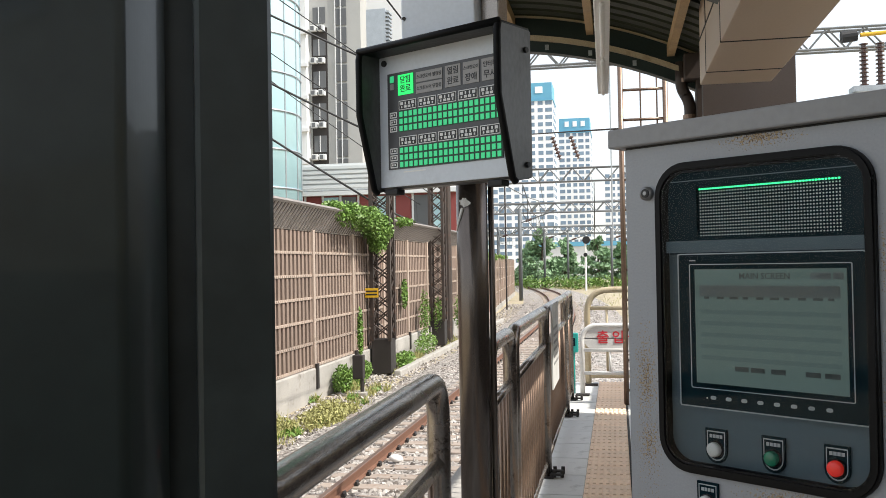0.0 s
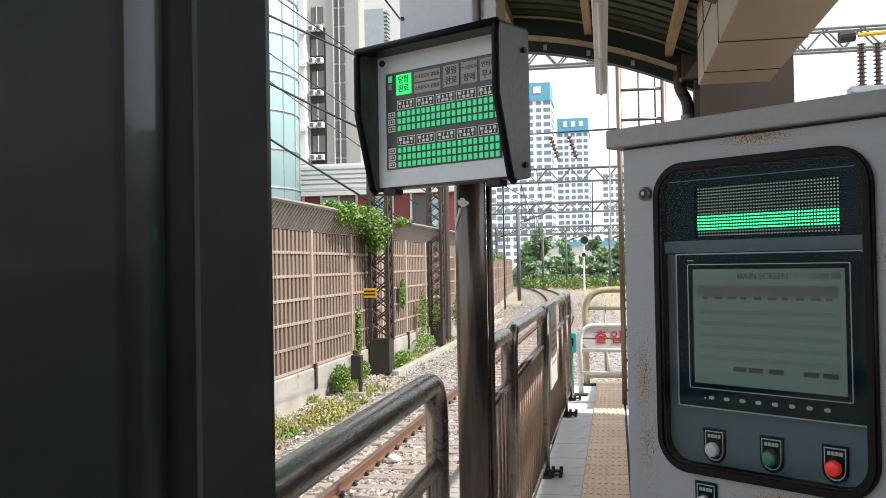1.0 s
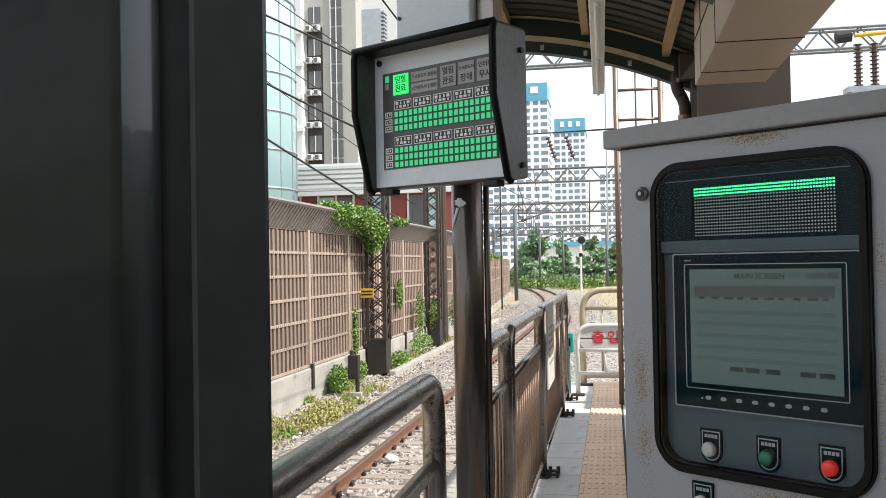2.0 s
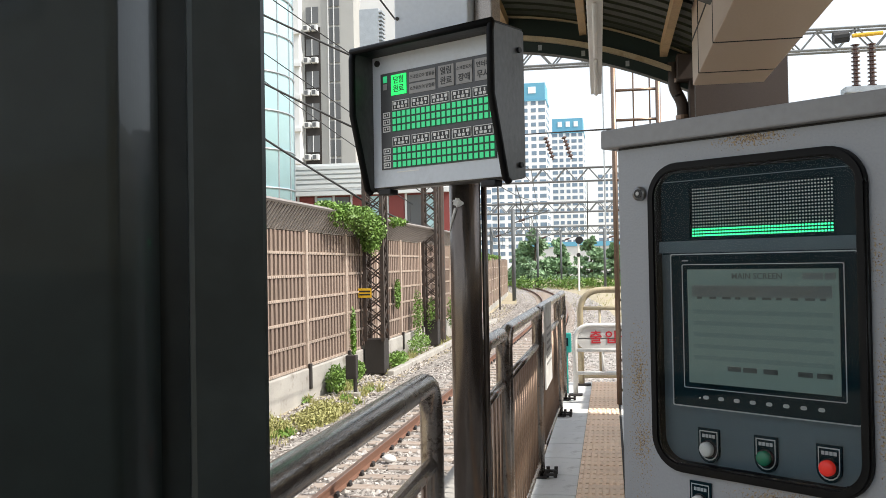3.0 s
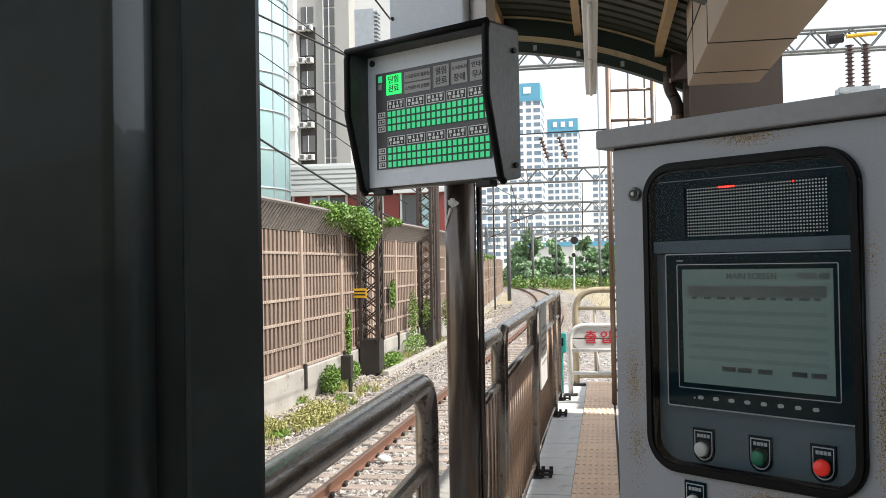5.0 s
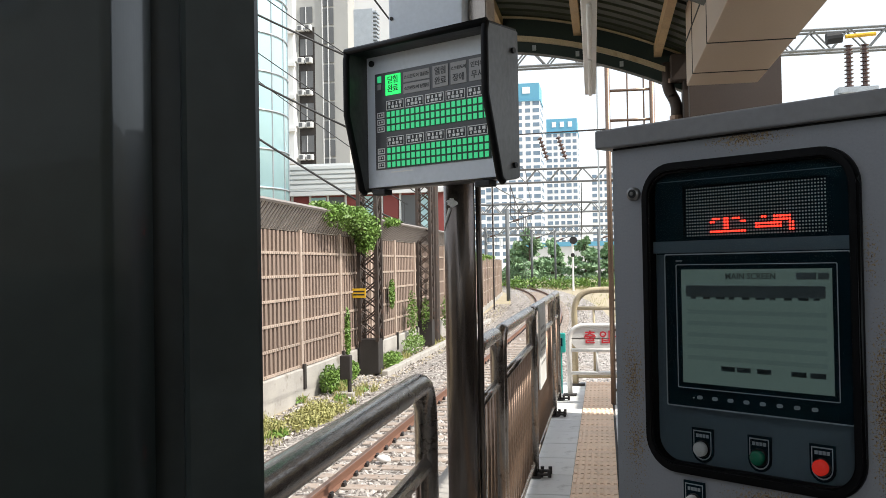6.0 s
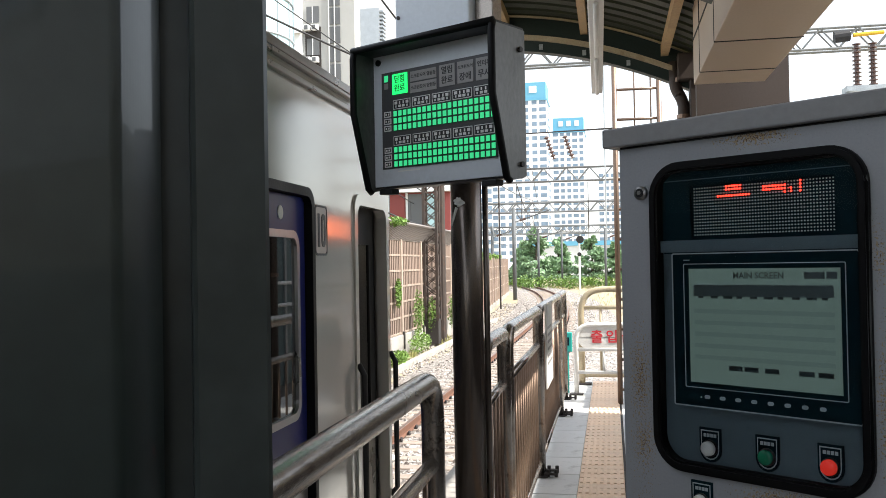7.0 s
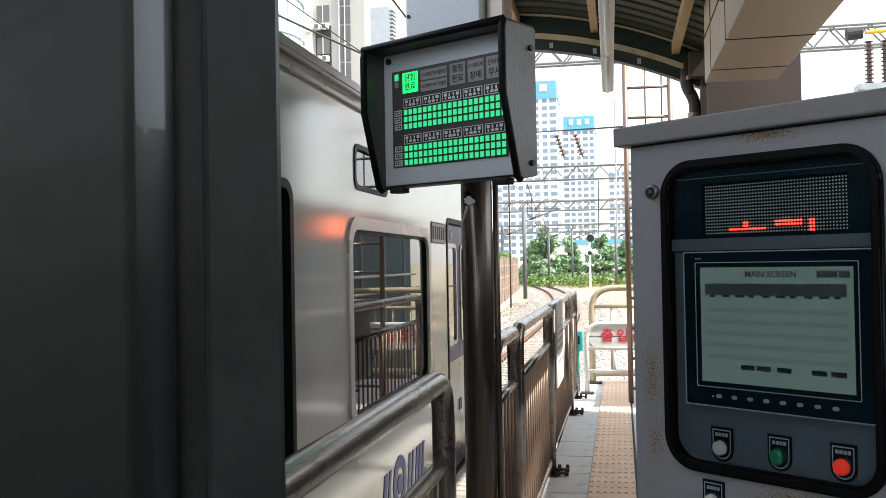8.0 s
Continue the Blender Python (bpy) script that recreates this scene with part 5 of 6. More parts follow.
    for xa in (0.264, 0.299, 0.343, 0.414, 0.452):
        part("screen_key", box(B(), xa, xa + 0.030, 0.0004, 0.0013, 1.372, 1.382), M_LCDINK, h)
    for i in range(8):
        x = 0.2115 + i * 0.0353
        part("soft_key", plate(B(), outline(x - 0.0062, x + 0.0062, 1.309, 1.3165, 0.0035, 3), 0.0012, 0.0032), M_LINE, h)
    part("pilot_lamp", plate(B(), outline(0.1955, 0.1985, 1.3095, 1.3125, 0.0014, 3), 0.0012, 0.0032), M_WHITEBTN, h)
    part("maker_mark", box(B(), 0.160, 0.175, 0.0022, 0.0032, 1.5985, 1.6005), M_LINE, h)
    # push buttons on shield-shaped plates
    for x, m, nm in ((0.211, M_WHITEBTN, "white"), (0.339, M_GREENBTN, "green"), (0.467, M_REDBTN, "red")):
        push_button(c, x, 1.213, 0.0132, m, nm)
    push_button(c, 0.197, 1.102, -0.001, M_WHITEBTN, "white")
    return green, red


def push_button(c, x, z, y, m, nm):
    sh = [(x - 0.0250, z + 0.034), (x - 0.0250, z - 0.012)]
    sh += [(x + 0.0250 * math.cos(a), z - 0.012 + 0.026 * math.sin(a)) for a in [math.pi + math.pi * i / 8 for i in range(1, 8)]]
    sh += [(x + 0.0250, z - 0.012), (x + 0.0250, z + 0.034)]
    p = part("button_plate", plate(B(), sh, y - 0.004, y), M_PANELDK, c, "dark shield-shaped button plate")
    inner = [(x + (a - x) * 0.84, z + (b - z) * 0.86) for a, b in sh]
    inner2 = [(x + (a - x) * 0.77, z + (b - z) * 0.79) for a, b in sh]
    part("plate_line", ring(B(), inner, inner2, y - 0.0048, y - 0.0038), M_LINE, p)
    bm = B()
    for i in range(4):
        box(bm, x - 0.0145 + i * 0.0078, x - 0.0085 + i * 0.0078, y - 0.005, y - 0.0038, z + 0.015, z + 0.022)
    part("caption_bars", bm, M_LINE, p)
    b = part("push_button", tube(B(), [(x, y - 0.004, z - 0.008), (x, y - 0.017, z - 0.008), (x, y - 0.020, z - 0.008)], [0.0155, 0.0150, 0.0118], 20), m, p, nm + " push button", True)
    part("collar", tube(B(), [(x, y - 0.004, z - 0.008), (x, y - 0.009, z - 0.008)], 0.0178, 20), M_BLACK, b, "", True)


def prism(bm, pts, z0, z1):
    """An upright bar of the plan outline pts (x, y)."""
    lo = [bm.verts.new((x, y, z0)) for x, y in pts]
    hi = [bm.verts.new((x, y, z1)) for x, y in pts]
    bm.faces.new(lo)
    bm.faces.new(hi[::-1])
    for i in range(len(pts)):
        j = (i + 1) % len(pts)
        bm.faces.new((lo[i], lo[j], hi[j], hi[i]))
    return bm


def near_pillar():
    t = thing("dark_pillar", pose(0, 0, 0), "smooth dark green-grey painted steel pillar with a groove", "pillar")

    def spot(deg, dist):
        a = radians(deg)
        return Vector((-math.sin(a) * dist, math.cos(a) * dist))

    # one rolled sheet: a flat face, a tight corner, a gently bowed side that runs away from the viewer
    pts, p = [], spot(30.7, 0.605)
    for th0, th1, r, n in ((32.0, 80.0, 0.012, 12), (80.0, 95.0, 0.175, 16)):
        for i in range(n):
            a0 = radians(th0 + (th1 - th0) * (i + 0.5) / n)
            pts.append(p.copy())
            p = p + Vector((math.cos(a0), math.sin(a0))) * (r * radians(th1 - th0) / n)
    pts.append(p)
    first = pts[0] - Vector((math.cos(radians(32)), math.sin(radians(32)))) * 0.24
    part("shaft", prism(B(), [first] + pts + [pts[-1] + Vector((-0.10, 0.02)), first + Vector((-0.10, 0.16))], 0, 3.6), M_SHAFT, t)
    a, b = spot(28.3, 0.664), spot(25.0, 0.664)
    part("groove", prism(B(), [a, b, b * 1.02, a * 1.02], 0, 3.6), M_PILLAR, t)
    a, b = spot(25.95, 0.60), spot(21.28, 0.606)
    n = (b - a).normalized()
    w = Vector((-n.y, n.x)) * 0.012
    k = n * 0.003
    part("cover_strip", prism(B(), [a + w * 0.3, a + k, b - k, b + w * 0.3, b + w, a + w], 0, 3.6), M_PILLAR, t)


# ---- train ----
SIDE = -1.33
FLIP = Matrix.Translation((SIDE, 0, 0)) @ Matrix.Rotation(radians(90), 4, "Z")


def train():
    t = thing("train", pose(0, 0, 0), "pale steel commuter train car with navy blue doors", "train")

    def side(name, bm, m, parent=t, label="", smooth=False):
        return part(name, swap(bm, FLIP), m, parent, label, smooth)

    doors = [-2.76, -7.44, -12.1, -16.8]
    wins = [(-5.36, -3.51), (-10.05, -8.15), (-14.75, -12.85)]
    holes = [(d, d + 1.24, -0.05, 1.92) for d in doors] + [(a, b, 0.81, 1.79) for a, b in wins] + [(-0.80, -0.16, -0.05, 1.93), (-5.25, -4.62, 2.0, 2.21)]
    side("side_wall", holed(B(), -19.5, -0.06, -0.95, 2.42, holes, 0.0, 0.06), M_TRAIN)
    bm = B()
    n = 10
    prof = [(SIDE, 2.42)] + [(SIDE - 0.42 + 0.42 * math.cos(a), 2.42 + 0.22 * math.sin(a)) for a in [math.pi / 2 * i / n for i in range(1, n + 1)]]
    prof += [(-2.85, 2.72), (-3.95, 2.64), (-4.37, 2.42), (-4.37, -0.95), (-4.30, -0.95), (-4.30, 2.36), (SIDE - 0.06, 2.36), (SIDE - 0.06, 2.42)]
    a = [bm.verts.new((x, -19.5, z)) for x, z in prof]
    b = [bm.verts.new((x, -0.12, z)) for x, z in prof]
    for i in range(len(prof)):
        j = (i + 1) % len(prof)
        bm.faces.new((a[i], a[j], b[j], b[i]))
    bm.faces.new(a)
    bm.faces.new(b[::-1])
    part("roof", bm, M_TRAIN, t)
    part("gutter_rail", box(B(), SIDE - 0.01, SIDE + 0.022, -19.5, -0.15, 2.40, 2.425, 0.004), M_TRAINGREY, t)
    part("gutter_rail", box(B(), SIDE - 0.03, SIDE + 0.008, -19.5, -0.15, 2.475, 2.495, 0.004), M_TRAINGREY, t)
    part("gutter_rail", box(B(), SIDE - 0.16, SIDE - 0.12, -19.5, -0.3, 2.585, 2.63, 0.004), M_TRAINGREY, t)
    # front end with a rounded corner
    bm = B()
    prof = [(SIDE - 0.06, -0.06), (SIDE, -0.06)] + [(SIDE - 0.10 + 0.10 * math.cos(q), -0.10 + 0.10 * math.sin(q)) for q in [math.pi / 2 * i / 8 for i in range(3, 9)]] + [(-4.27, 0.0), (-4.37, -0.1), (-4.31, -0.1)]
    lo = [bm.verts.new((x, y, -0.95)) for x, y in prof]
    hi = [bm.verts.new((x, y - 0.0, 2.30)) for x, y in prof]
    tp = [bm.verts.new((-2.85 + (x + 2.85) * 0.90, y - 0.16, 2.60)) for x, y in prof]
    for r0, r1 in ((lo, hi), (hi, tp)):
        for i in range(len(prof)):
            j = (i + 1) % len(prof)
            bm.faces.new((r0[i], r0[j], r1[j], r1[i]))
    bm.faces.new(lo)
    bm.faces.new(tp[::-1])
    part("front_end", bm, M_TRAIN, t)
    part("floor", box(B(), -4.25, SIDE - 0.08, -19.4, -0.15, -0.15, -0.06), M_INTERIOR, t)
    part("interior_wall", box(B(), -4.2, -4.1, -19.4, -0.2, 0.0, 2.3), M_INTERIOR, t)
    part("underframe", box(B(), -4.1, SIDE - 0.1, -19.0, -0.5, -0.9, -0.2), M_DARKIRON, t)
    for y in (-2.6, -4.7, -15.0, -17.1):
        for x in (-3.6, -2.1):
            w = part("wheel", tube(B(), [(x - 0.06, y, -0.77), (x + 0.06, y, -0.77)], 0.425, 28), M_DARKIRON, t, "", True)
            part("axle_box", box(B(), x + 0.06, x + 0.2, y - 0.15, y + 0.15, -0.9, -0.6, 0.02), M_DARKIRON, w)
    # passenger doors
    for d in doors:
        rub = ring(B(), outline(d - 0.035, d + 1.275, -0.06, 1.955, 0.09), outline(d + 0.005, d + 1.235, -0.03, 1.915, 0.06), -0.006, 0.05)
        side("door_seal", rub, M_RUBBER, t, "black rubber door surround")
        for q in (0, 1):
            a0, a1 = d + 0.01 + q * 0.61, d + 0.615 + q * 0.61
            w0, w1 = a0 + 0.115, a1 - 0.115
            leaf = side("door_leaf", holed(B(), a0, a1, 0.80, 1.91, [(w0, w1, 0.96, 1.73)], 0.03, 0.06), M_TRAINBLUE, t, "navy blue sliding door leaf")
            side("kick_panel", box(B(), a0, a1, 0.031, 0.06, -0.04, 0.80), M_TRAINGREY, leaf, "brushed steel lower door panel")
            side("window_frame", ring(B(), outline(w0 - 0.028, w1 + 0.028, 0.932, 1.758, 0.075), outline(w0 + 0.004, w1 - 0.004, 0.964, 1.726, 0.05), 0.022, 0.045), M_ALU, leaf)
            side("pane", box(B(), w0 - 0.005, w1 + 0.005, 0.036, 0.042, 0.95, 1.74), M_TINT, leaf)
            side("sticker", tube(B(), [((a0 + a1) / 2, 0.027, 1.83), ((a0 + a1) / 2, 0.031, 1.83)], 0.030, 16), M_WHITEP, leaf)
            side("handle", box(B(), (a1 - 0.06 if q == 0 else a0 + 0.03), (a1 - 0.03 if q == 0 else a0 + 0.06), 0.026, 0.031, 0.36, 0.46, 0.002), M_DARKIRON, leaf)
    # windows
    for a0, a1 in wins:
        f = side("window_frame", ring(B(), outline(a0 - 0.055, a1 + 0.055, 0.755, 1.845, 0.15), outline(a0 + 0.01, a1 - 0.01, 0.82, 1.78, 0.10), -0.014, 0.05), M_FRAMEPALE, t, "aluminium window frame")
        side("gasket", ring(B(), outline(a0 + 0.008, a1 - 0.008, 0.818, 1.782, 0.10), outline(a0 + 0.028, a1 - 0.028, 0.838, 1.762, 0.085), 0.004, 0.03), M_RUBBER, f)
        side("pane", box(B(), a0 + 0.012, a1 - 0.012, 0.018, 0.024, 0.822, 1.778), M_TINT, f)
    f = side("display_window", ring(B(), outline(-5.27, -4.60, 1.985, 2.225, 0.06), outline(-5.24, -4.63, 2.012, 2.198, 0.045), -0.006, 0.04), M_RUBBER, t, "black framed destination display window")
    side("pane", box(B(), -5.26, -4.61, 0.012, 0.018, 1.99, 2.22), M_TINT, f)
    # cab door in its recess, with grab rails
    side("cab_seal", ring(B(), outline(-0.845, -0.12, -0.06, 1.985, 0.10), outline(-0.79, -0.17, -0.04, 1.925, 0.07), -0.012, 0.05), M_TRAIN, t)
    cab = side("cab_door", holed(B(), -0.80, -0.16, -0.04, 1.93, [(-0.68, -0.28, 0.72, 1.72)], 0.07, 0.10), M_BLACK, t, "dark recessed cab door")
    side("pane", box(B(), -0.69, -0.27, 0.078, 0.084, 0.71, 1.73), M_TINT, cab)
    side("kick_panel", box(B(), -0.74, -0.22, 0.062, 0.07, 0.0, 0.62, 0.004), M_TRAINGREY, cab)
    for x in (-0.82, -0.125):
        rail = tube(B(), [(x, 0.0, 0.22), (x, -0.045, 0.27), (x, -0.045, 1.02), (x, -0.012, 1.08)], 0.016, 10)
        side("grab_rail", rail, M_BLACK, t, "dark grab rail", True)
    # plates with bars for the figures
    pl = side("car_plate", plate(B(), outline(-1.485, -1.305, 1.65, 1.885, 0.025, 3), -0.005, 0.002), M_PLATE, t)
    side("plate_rim", ring(B(), outline(-1.485, -1.305, 1.65, 1.885, 0.025, 3), outline(-1.475, -1.315, 1.66, 1.875, 0.02, 3), -0.007, -0.004), M_CHAR, pl)
    side("plate_bar", box(B(), -1.445, -1.42, -0.0075, -0.004, 1.69, 1.845), M_CHAR, pl)
    side("plate_bar", ring(B(), outline(-1.395, -1.335, 1.69, 1.845, 0.028, 4), outline(-1.375, -1.355, 1.715, 1.82, 0.009, 4), -0.0075, -0.004), M_CHAR, pl)
    pl = side("number_plate", plate(B(), outline(-3.37, -2.865, 1.745, 1.90, 0.02, 3), -0.005, 0.002), M_PLATE, t)
    side("plate_rim", ring(B(), outline(-3.37, -2.865, 1.745, 1.90, 0.02, 3), outline(-3.362, -2.873, 1.753, 1.892, 0.016, 3), -0.007, -0.004), M_CHAR, pl)
    for i in range(6):
        side("plate_bar", box(B(), -3.335 + i * 0.077, -3.293 + i * 0.077, -0.0075, -0.004, 1.775, 1.87), M_CHAR, pl)
    # slanted blue mark below the window
    mk = side("blue_mark", ring(B(), outline(-4.57, -4.25, 0.13, 0.45, 0.155, 8), outline(-4.50, -4.32, 0.20, 0.38, 0.085, 8), -0.004, 0.002), M_DEEPBLUE, t, "blue painted emblem")
    side("mark_core", plate(B(), outline(-4.47, -4.35, 0.22, 0.34, 0.055, 6), -0.004, 0.002), M_DEEPBLUE, mk)
    shear = Matrix(((1, 0, 0.22, -0.06), (0, 1, 0, 0), (0, 0, 1, 0), (0, 0, 0, 1)))
    for x, w in ((-4.80, 0.07), (-4.69, 0.05), (-4.20, 0.06), (-4.10, 0.05), (-3.99, 0.06), (-3.90, 0.06), (-3.80, 0.055)):
        side("mark_bar", swap(box(B(), x, x + w, -0.004, 0.002, 0.17, 0.41), shear), M_DEEPBLUE, mk)
    side("mark_bar", swap(box(B(), -3.745, -3.64, -0.004, 0.002, 0.17, 0.22), shear), M_DEEPBLUE, mk)
    return t


# ---- wires and far fittings ----
def wire(name, pts, r, label, m=None):
    out = []
    pts = [Vector(p) for p in pts]
    for a, b in zip(pts, pts[1:]):
        for i in range(8):
            s = i / 8
            p = a.lerp(b, s)
            p.z -= 0.012 * (b - a).length * 4 * s * (1 - s)
            out.append(p)
    out.append(pts[-1])
    return solo(name, tube(B(), out, r, 6), m or M_CABLE, label, "cable", "overhead wires", smooth=True)


def overhead():
    lattice("lattice_mast", -6.5, 24.9, -1.4, 7.65, 0.50, "dark riveted lattice mast with a yellow plate")
    lattice("lattice_mast", -6.62, 33.6, -1.4, 9.0, 0.48, "dark riveted lattice mast farther along the barrier")
    pl = solo("warning_plate", box(B(), -6.92, -6.54, 24.53, 24.55, 0.72, 0.98, 0.004), M_YELLOW, "small yellow warning plate on the mast", "sign")
    bm = B()
    for i in range(2):
        box(bm, -6.89, -6.57, 24.525, 24.532, 0.79 + i * 0.09, 0.83 + i * 0.09)
    part("caption_bars", bm, M_SIGNINK, pl)
    gantry(35.0, -6.5, 16.0, 9.15, 0.75, "grey lattice catenary gantry above the tracks")
    gantry(62.0, -9.0, 8.0, 7.1, 0.9, "grey lattice catenary gantry farther off", 0.05)
    gantry(78.0, -12.0, 8.0, 5.9, 0.8, "far lattice gantry over the bend", 0.05)
    gantry(95.0, -15.0, 6.0, 6.9, 1.0, "distant thin lattice gantry", 0.05)
    gantry(110.0, -18.0, 9.0, 5.0, 0.9, "distant low lattice gantry", 0.05)
    gantry(125.0, -20.0, 8.0, 5.6, 1.0, "very distant lattice gantry", 0.06)
    # track signal and posts
    s = thing("track_signal", pose(-3.3, 100, -1.47), "white signal post with a round dark head", "signal")
    part("post", tube(B(), [(0, 0, 0), (0, 0, 5.4)], 0.11, 10), M_WHITEP, s)
    part("head", tube(B(), [(0.1, -0.2, 5.5), (0.1, 0.1, 5.5)], 0.42, 20), M_BLACK, s)
    part("lower_head", tube(B(), [(0.0, -0.2, 3.9), (0.0, 0.1, 3.9)], 0.22, 16), M_BLACK, s)
    for x, y, h, r in ((-7.8, 75, 7.6, 0.16), (-12.3, 96, 7, 0.16), (-5.6, 108, 6.8, 0.12), (-0.5, 102, 6.8, 0.14), (-8.2, 106, 7, 0.14)):
        p = thing("line_post", pose(x, y, -1.47), "thin grey catenary post with a bracket arm", "post", "line posts")
        part("post", tube(B(), [(0, 0, 0), (0, 0, h)], r, 10), M_POSTGREY, p, "", True)
        part("arm", tube(B(), [(0, 0, h - 1.2), (3.0, 0, h - 0.2)], 0.05, 6), M_POSTGREY, p)
        part("tie", tube(B(), [(0, 0, h - 0.1), (3.0, 0, h - 0.2)], 0.03, 6), M_POSTGREY, p)
        part("insulator", tube(B(), [(0.5, 0, h - 1.03), (1.0, 0, h - 0.87)], 0.10, 8), M_PORC, p)
    # droppers hanging from the near gantry
    g = thing("catenary_portal", pose(0, 60, 0), "dark pipe frame carrying insulators over the track", "gantry")
    part("bar", tube(B(), [(-7.2, 0, -1.47), (-7.2, 0, 10.1), (0.4, 0, 10.25)], 0.06, 6), M_DARKIRON, g)
    part("hanger", tube(B(), [(-0.2, 0, 3.0), (-0.2, 0, 16)], 0.05, 6), M_GALV, g)
    for x in (-4.0, -2.8):
        bm = tube(B(), [(x + i * 0.02, 0, 9.9 - i * 0.06) for i in range(26)], [0.17 if i % 4 in (1, 2) else 0.05 for i in range(26)], 8)
        part("insulator", bm, M_PORC, g)
    # contact lines of the farther tracks
    for x0, x1 in ((-11.0, -14.0), (-4.5, -9.5), (-1.0, -3.0), (2.6, 4.0)):
        c = thing("catenary_line", pose(0, 0, 0), "thin contact line with droppers over the far tracks", "cable", "catenary lines")
        n = 14
        pts = [(x0 + (x1 - x0) * i / n, 45 + 6 * i) for i in range(n + 1)]
        part("contact_wire", tube(B(), [(x, y, 4.0) for x, y in pts], 0.025, 5), M_CABLE, c)
        part("messenger_wire", tube(B(), [(x, y, 5.5 - 0.5 * math.sin(math.pi * (i % 5) / 5)) for i, (x, y) in enumerate(pts)], 0.025, 5), M_CABLE, c)
        for i, (x, y) in enumerate(pts):
            part("dropper", tube(B(), [(x, y, 4.0), (x, y, 5.5 - 0.5 * math.sin(math.pi * (i % 5) / 5))], 0.018, 5), M_CABLE, c)
    # post insulators beyond the added sun-blocking wall
    t = thing("post_insulators", pose(3.53, 14.0, 0), "brown ribbed post insulators on a steel frame", "insulator")
    part("frame", box(B(), -0.14, 0.40, -0.15, 0.15, 3.98, 4.06), M_GALV, t)
    for x in (-0.1, 0.36):
        part("post", tube(B(), [(x, 0, -1.47), (x, 0, 4.0)], 0.06, 8), M_GALV, t)
    for x in (0.04, 0.26):
        zs = [4.06 + i * 0.0098 for i in range(65)]
        bm = tube(B(), [(x, 0, z) for z in zs], [0.064 if i % 6 in (3, 4) else 0.034 for i in range(65)], 12)
        part("insulator", bm, M_PORC, t)
    part("drum", tube(B(), [(-0.26, 0, 4.80), (-0.05, 0, 4.82)], 0.085, 12), M_BLACK, t)
    part("yellow_sleeve", tube(B(), [(0.0, 0, 4.82), (0.42, 0, 4.84)], 0.03, 10), M_YELLOW, t)
    # overhead wires across the upper corner
    wire("overhead_wire", [(-13.2, 19.0, 9.0), (-6.6, 24.8, 5.3)], 0.03, "thick black cable sagging from the mast")
    wire("overhead_wire", [(-14.8, 20.2, 11.4), (-6.5, 24.9, 7.3), (-4.5, 40, 6.0)], 0.03, "black overhead cable over the track")
    wire("overhead_wire", [(-16.0, 25, 14.5), (-6.6, 33.5, 7.6)], 0.02, "thin black overhead wire above the barrier")
    wire("overhead_wire", [(-16.6, 24, 13.1), (-6.6, 33.4, 5.4)], 0.018, "slender black overhead wire near the mast")
    wire("overhead_wire", [(-16.4, 30, 11.8), (-6.7, 33.5, 4.2)], 0.018, "pale thin overhead wire over the barrier")
    wire("overhead_wire", [(-13.6, 18.5, 8.8), (-6.7, 24.7, 3.4), (-6.6, 33.4, 3.0)], 0.03, "black cable drooping over the barrier")
    wire("contact_wire", [(-2.85, 10, 4.0), (-2.9, 35, 4.0), (-4.6, 62, 4.0), (-9, 95, 4.0)], 0.012, "copper contact wire above the track")
    wire("messenger_wire", [(-2.85, 10, 5.1), (-2.9, 35, 5.2), (-4.6, 62, 5.2), (-9, 95, 5.2)], 0.012, "messenger wire above the track")
    # bracket box on the mast by the sign
    b = thing("mast_box", pose(-6.45, 24.9, 7.65), "grey finned metal unit on top of the lattice mast", "box")
    part("case", box(B(), -0.36, 0.20, -0.2, 0.2, 0.12, 1.2, 0.01), M_GALV, b)
    for i in range(9):
        part("fin", box(B(), 0.20, 0.30, -0.2, 0.2, 0.2 + i * 0.11, 0.25 + i * 0.11), M_GALV, b)
    part("bracket", box(B(), -0.6, 0.5, -0.25, 0.25, 0.0, 0.1), M_GALV, b)
    sb = thing("trackside_box", pose(-6.02, 20.7, -1.47), "small dark trackside box on a short post", "box")
    part("box", box(B(), -0.13, 0.13, -0.1, 0.1, 0.42, 0.98, 0.02), M_DARKIRON, sb)
    part("post", tube(B(), [(0.08, 0, 0), (0.08, 0, 0.5)], 0.05, 8), M_DARKIRON, sb)
    part("footing", box(B(), -0.2, 0.22, -0.2, 0.2, 0, 0.12, 0.02), M_CONC, sb)
    bm = B()
    bmesh.ops.create_icosphere(bm, subdivisions=2, radius=0.085)
    for v in bm.verts:
        v.co = Vector((v.co.x * 1.4, v.co.y, v.co.z * 0.7)) * (1 + 0.35 * noise.noise(v.co * 14))
    solo("white_bag", bm, M_WHITEP, "crumpled white plastic bag on the sleepers", "bag", m=pose(-3.33, 13.4, -1.31), smooth=True)


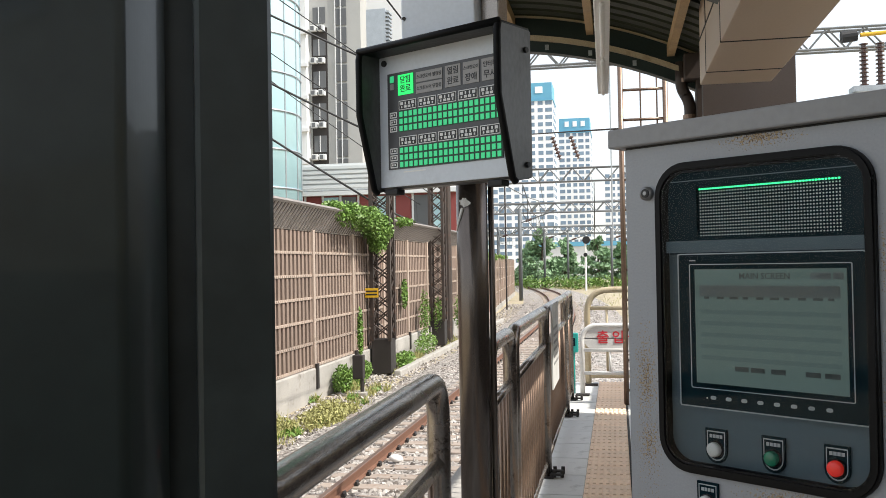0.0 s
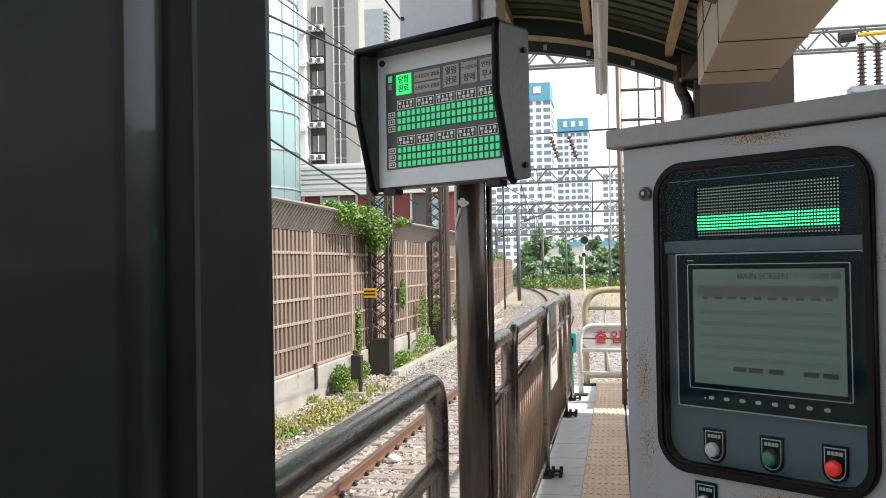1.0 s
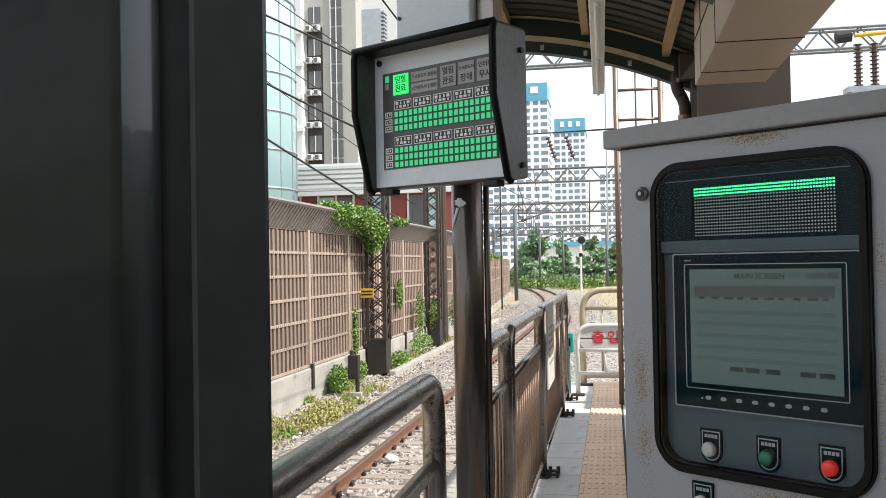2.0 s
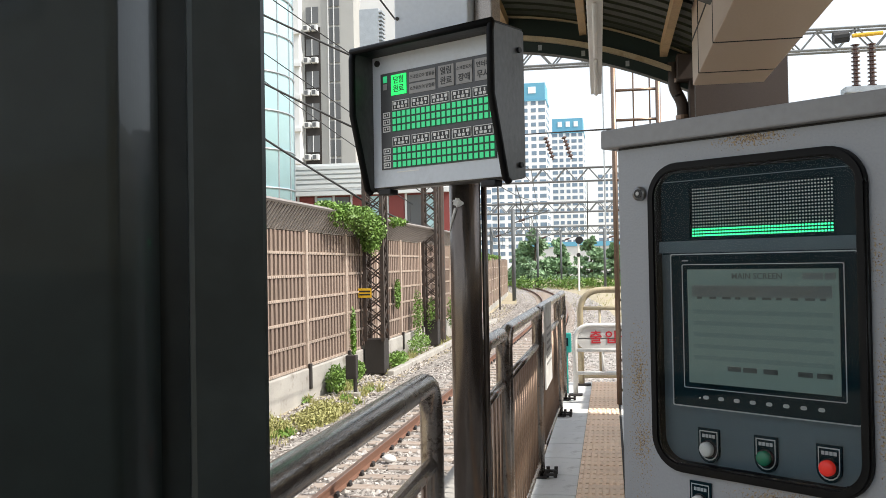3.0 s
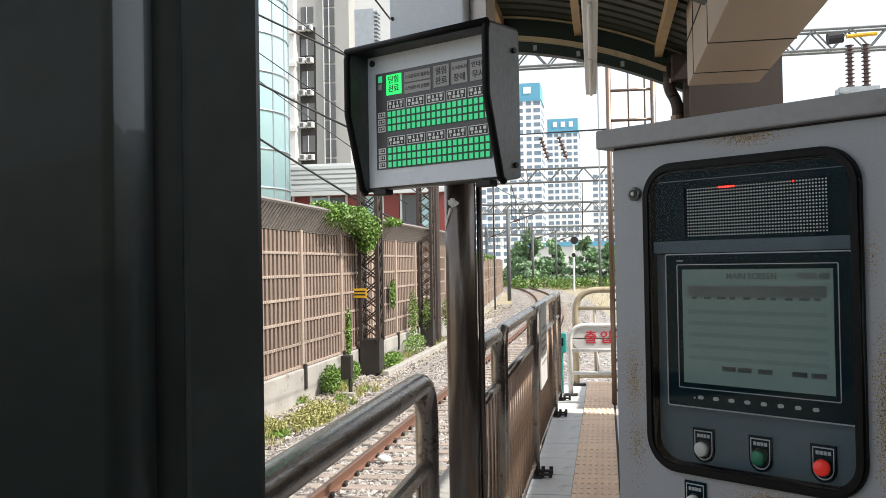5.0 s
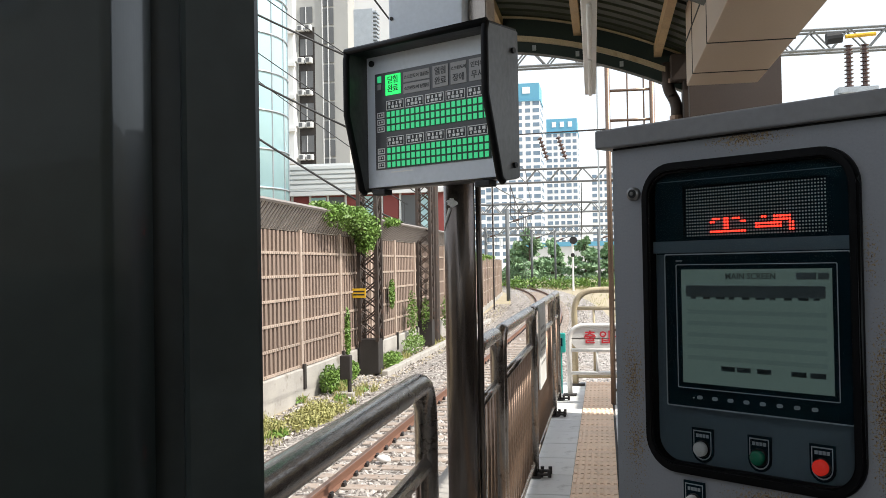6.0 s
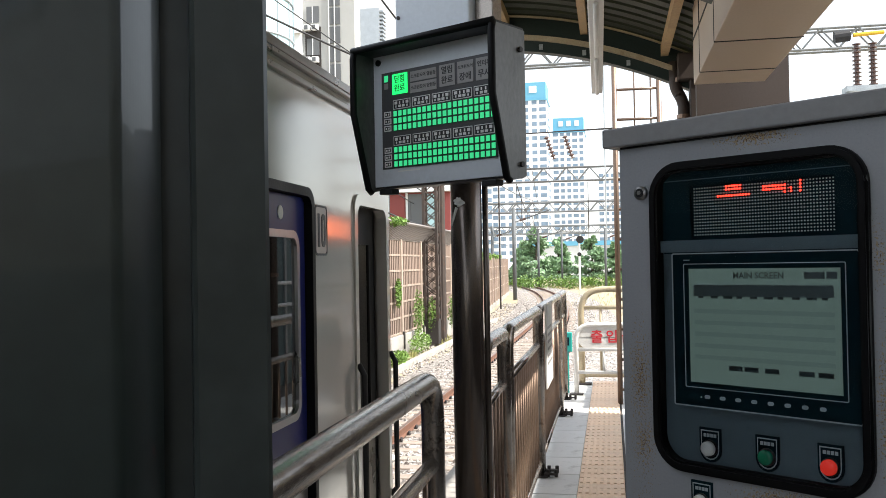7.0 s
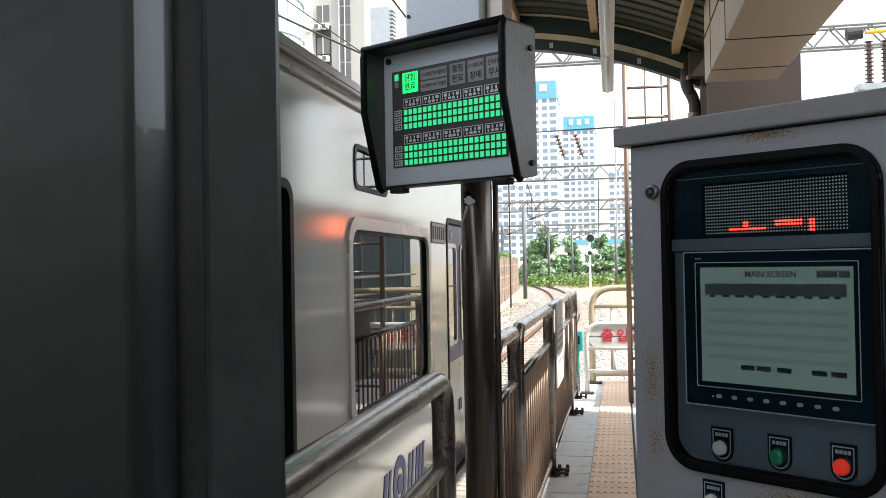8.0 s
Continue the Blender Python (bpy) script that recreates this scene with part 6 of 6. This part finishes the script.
# ---- build ----
ground()
platform_thing = platform()
sun_wall_and_end_panel()
hut()
shade_block()
barrier()
canopy()
green_rows, red_rows = cabinet()
status_sign()
near_pillar()
railings()
gates()
train_thing = train()
overhead()
towers()
left_buildings()
for x, y, h, w, sd, lab in ((-9.3, 116, 7.6, 3.8, 1, "tall dark green conifer-like tree beyond the tracks"), (-6.6, 118, 6.2, 2.6, 2, "dark green tree beside a taller one"),
                            (-2.2, 112, 6.2, 2.9, 3, "dark green tree behind the signal post"), (0.6, 113, 5.4, 2.4, 4, "green tree by the low white building"),
                            (-12.0, 121, 5.0, 2.4, 5, "round green tree beyond the bend"), (3.8, 114, 5.4, 2.4, 6, "green tree farther along the hedge")):
    tree(x, y, h, w, sd, lab)
hedge()
plants()
stones()
far_track()
track = thing("railway_track", pose(0, 0, 0), "single railway track with rusty rails bending away", "railway track", kind="structure")
rails(track)


def motions():
    # the train sets off and gathers speed
    rows = []
    for i in range(0, 81):
        t = i * 0.1
        u = t - 7.0
        y = 5.46 + 3.9 * u + 0.365 * u * u if t > 6.75 else max(-5.0, 4.68 + 2.95 * (t - 6.8))
        if i % 2 == 0 or t > 6.2:
            rows.append((t, pose(0, y, 0)))
    walk(train_thing, rows)
    # a band of lit rows runs down the display and starts again; share of the height from the top
    band = [(0.0, -0.11), (0.1, 0.16), (0.2, 0.30), (0.3, 0.48), (0.4, 0.72), (0.5, 0.90), (0.6, -0.11), (0.7, 0.12), (0.8, 0.35), (0.9, 0.52), (1.0, 0.70),
            (1.1, 0.84), (1.2, 1.08), (1.3, 0.0), (1.4, 0.16), (1.5, 0.30), (1.6, 0.55), (1.7, 0.74), (1.8, 0.92), (1.9, 1.09), (2.0, 0.0), (2.4, 0.7), (2.5, 1.0), (2.6, 0.05),
            (2.8, 0.45), (2.9, 0.68), (3.0, 0.94), (3.1, -0.11), (3.2, 0.16), (3.3, 0.26), (3.4, 0.42), (3.5, 0.68), (3.6, 0.80), (3.7, 1.08), (3.8, 0.0), (3.9, 0.22),
            (4.0, 0.40), (4.1, 0.56), (4.2, 0.82), (4.3, 1.05), (4.4, -0.05), (4.5, 0.15), (4.6, -0.95), (8.0, -0.95)]
    text = [(0.0, -1.0), (4.5, -1.0), (4.6, 0.38), (4.7, 0.55), (4.8, 0.75), (4.9, 0.93), (5.0, -0.12), (5.4, 0.8), (5.5, 1.1), (5.6, 0.0), (5.8, 0.33), (5.9, 0.52), (6.0, 0.78), (6.1, 0.92),
            (6.2, -0.5), (6.3, -0.05), (6.4, 0.15), (6.5, 0.36), (6.6, 0.58), (6.7, 0.80), (6.8, 1.09), (6.9, -0.12), (7.0, 0.12), (7.1, 0.31), (7.2, 0.53),
            (7.3, 0.76), (7.4, 0.95), (7.5, -0.125), (7.6, 0.12), (7.7, 0.28), (7.8, 0.50), (7.9, 0.74), (8.0, 0.93)]
    for rows_of, table in ((green_rows, band), (red_rows, text)):
        ts, fs = zip(*table)
        steps = [round(0.1 * i, 1) for i in range(81)]
        centre = [16 * float(np.interp(t, ts, fs)) for t in steps]
        for k, row in enumerate(rows_of):
            lit = [abs(k + 0.5 - q) <= 2.5 for q in centre]
            keys = [i for i in range(81) if i in (0, 80) or lit[i] != lit[i - 1] or lit[i] != lit[i + 1]]
            walk(row, [(steps[i], pose(0, 0.0085 if lit[i] else 0.0120, 0)) for i in keys])


motions()
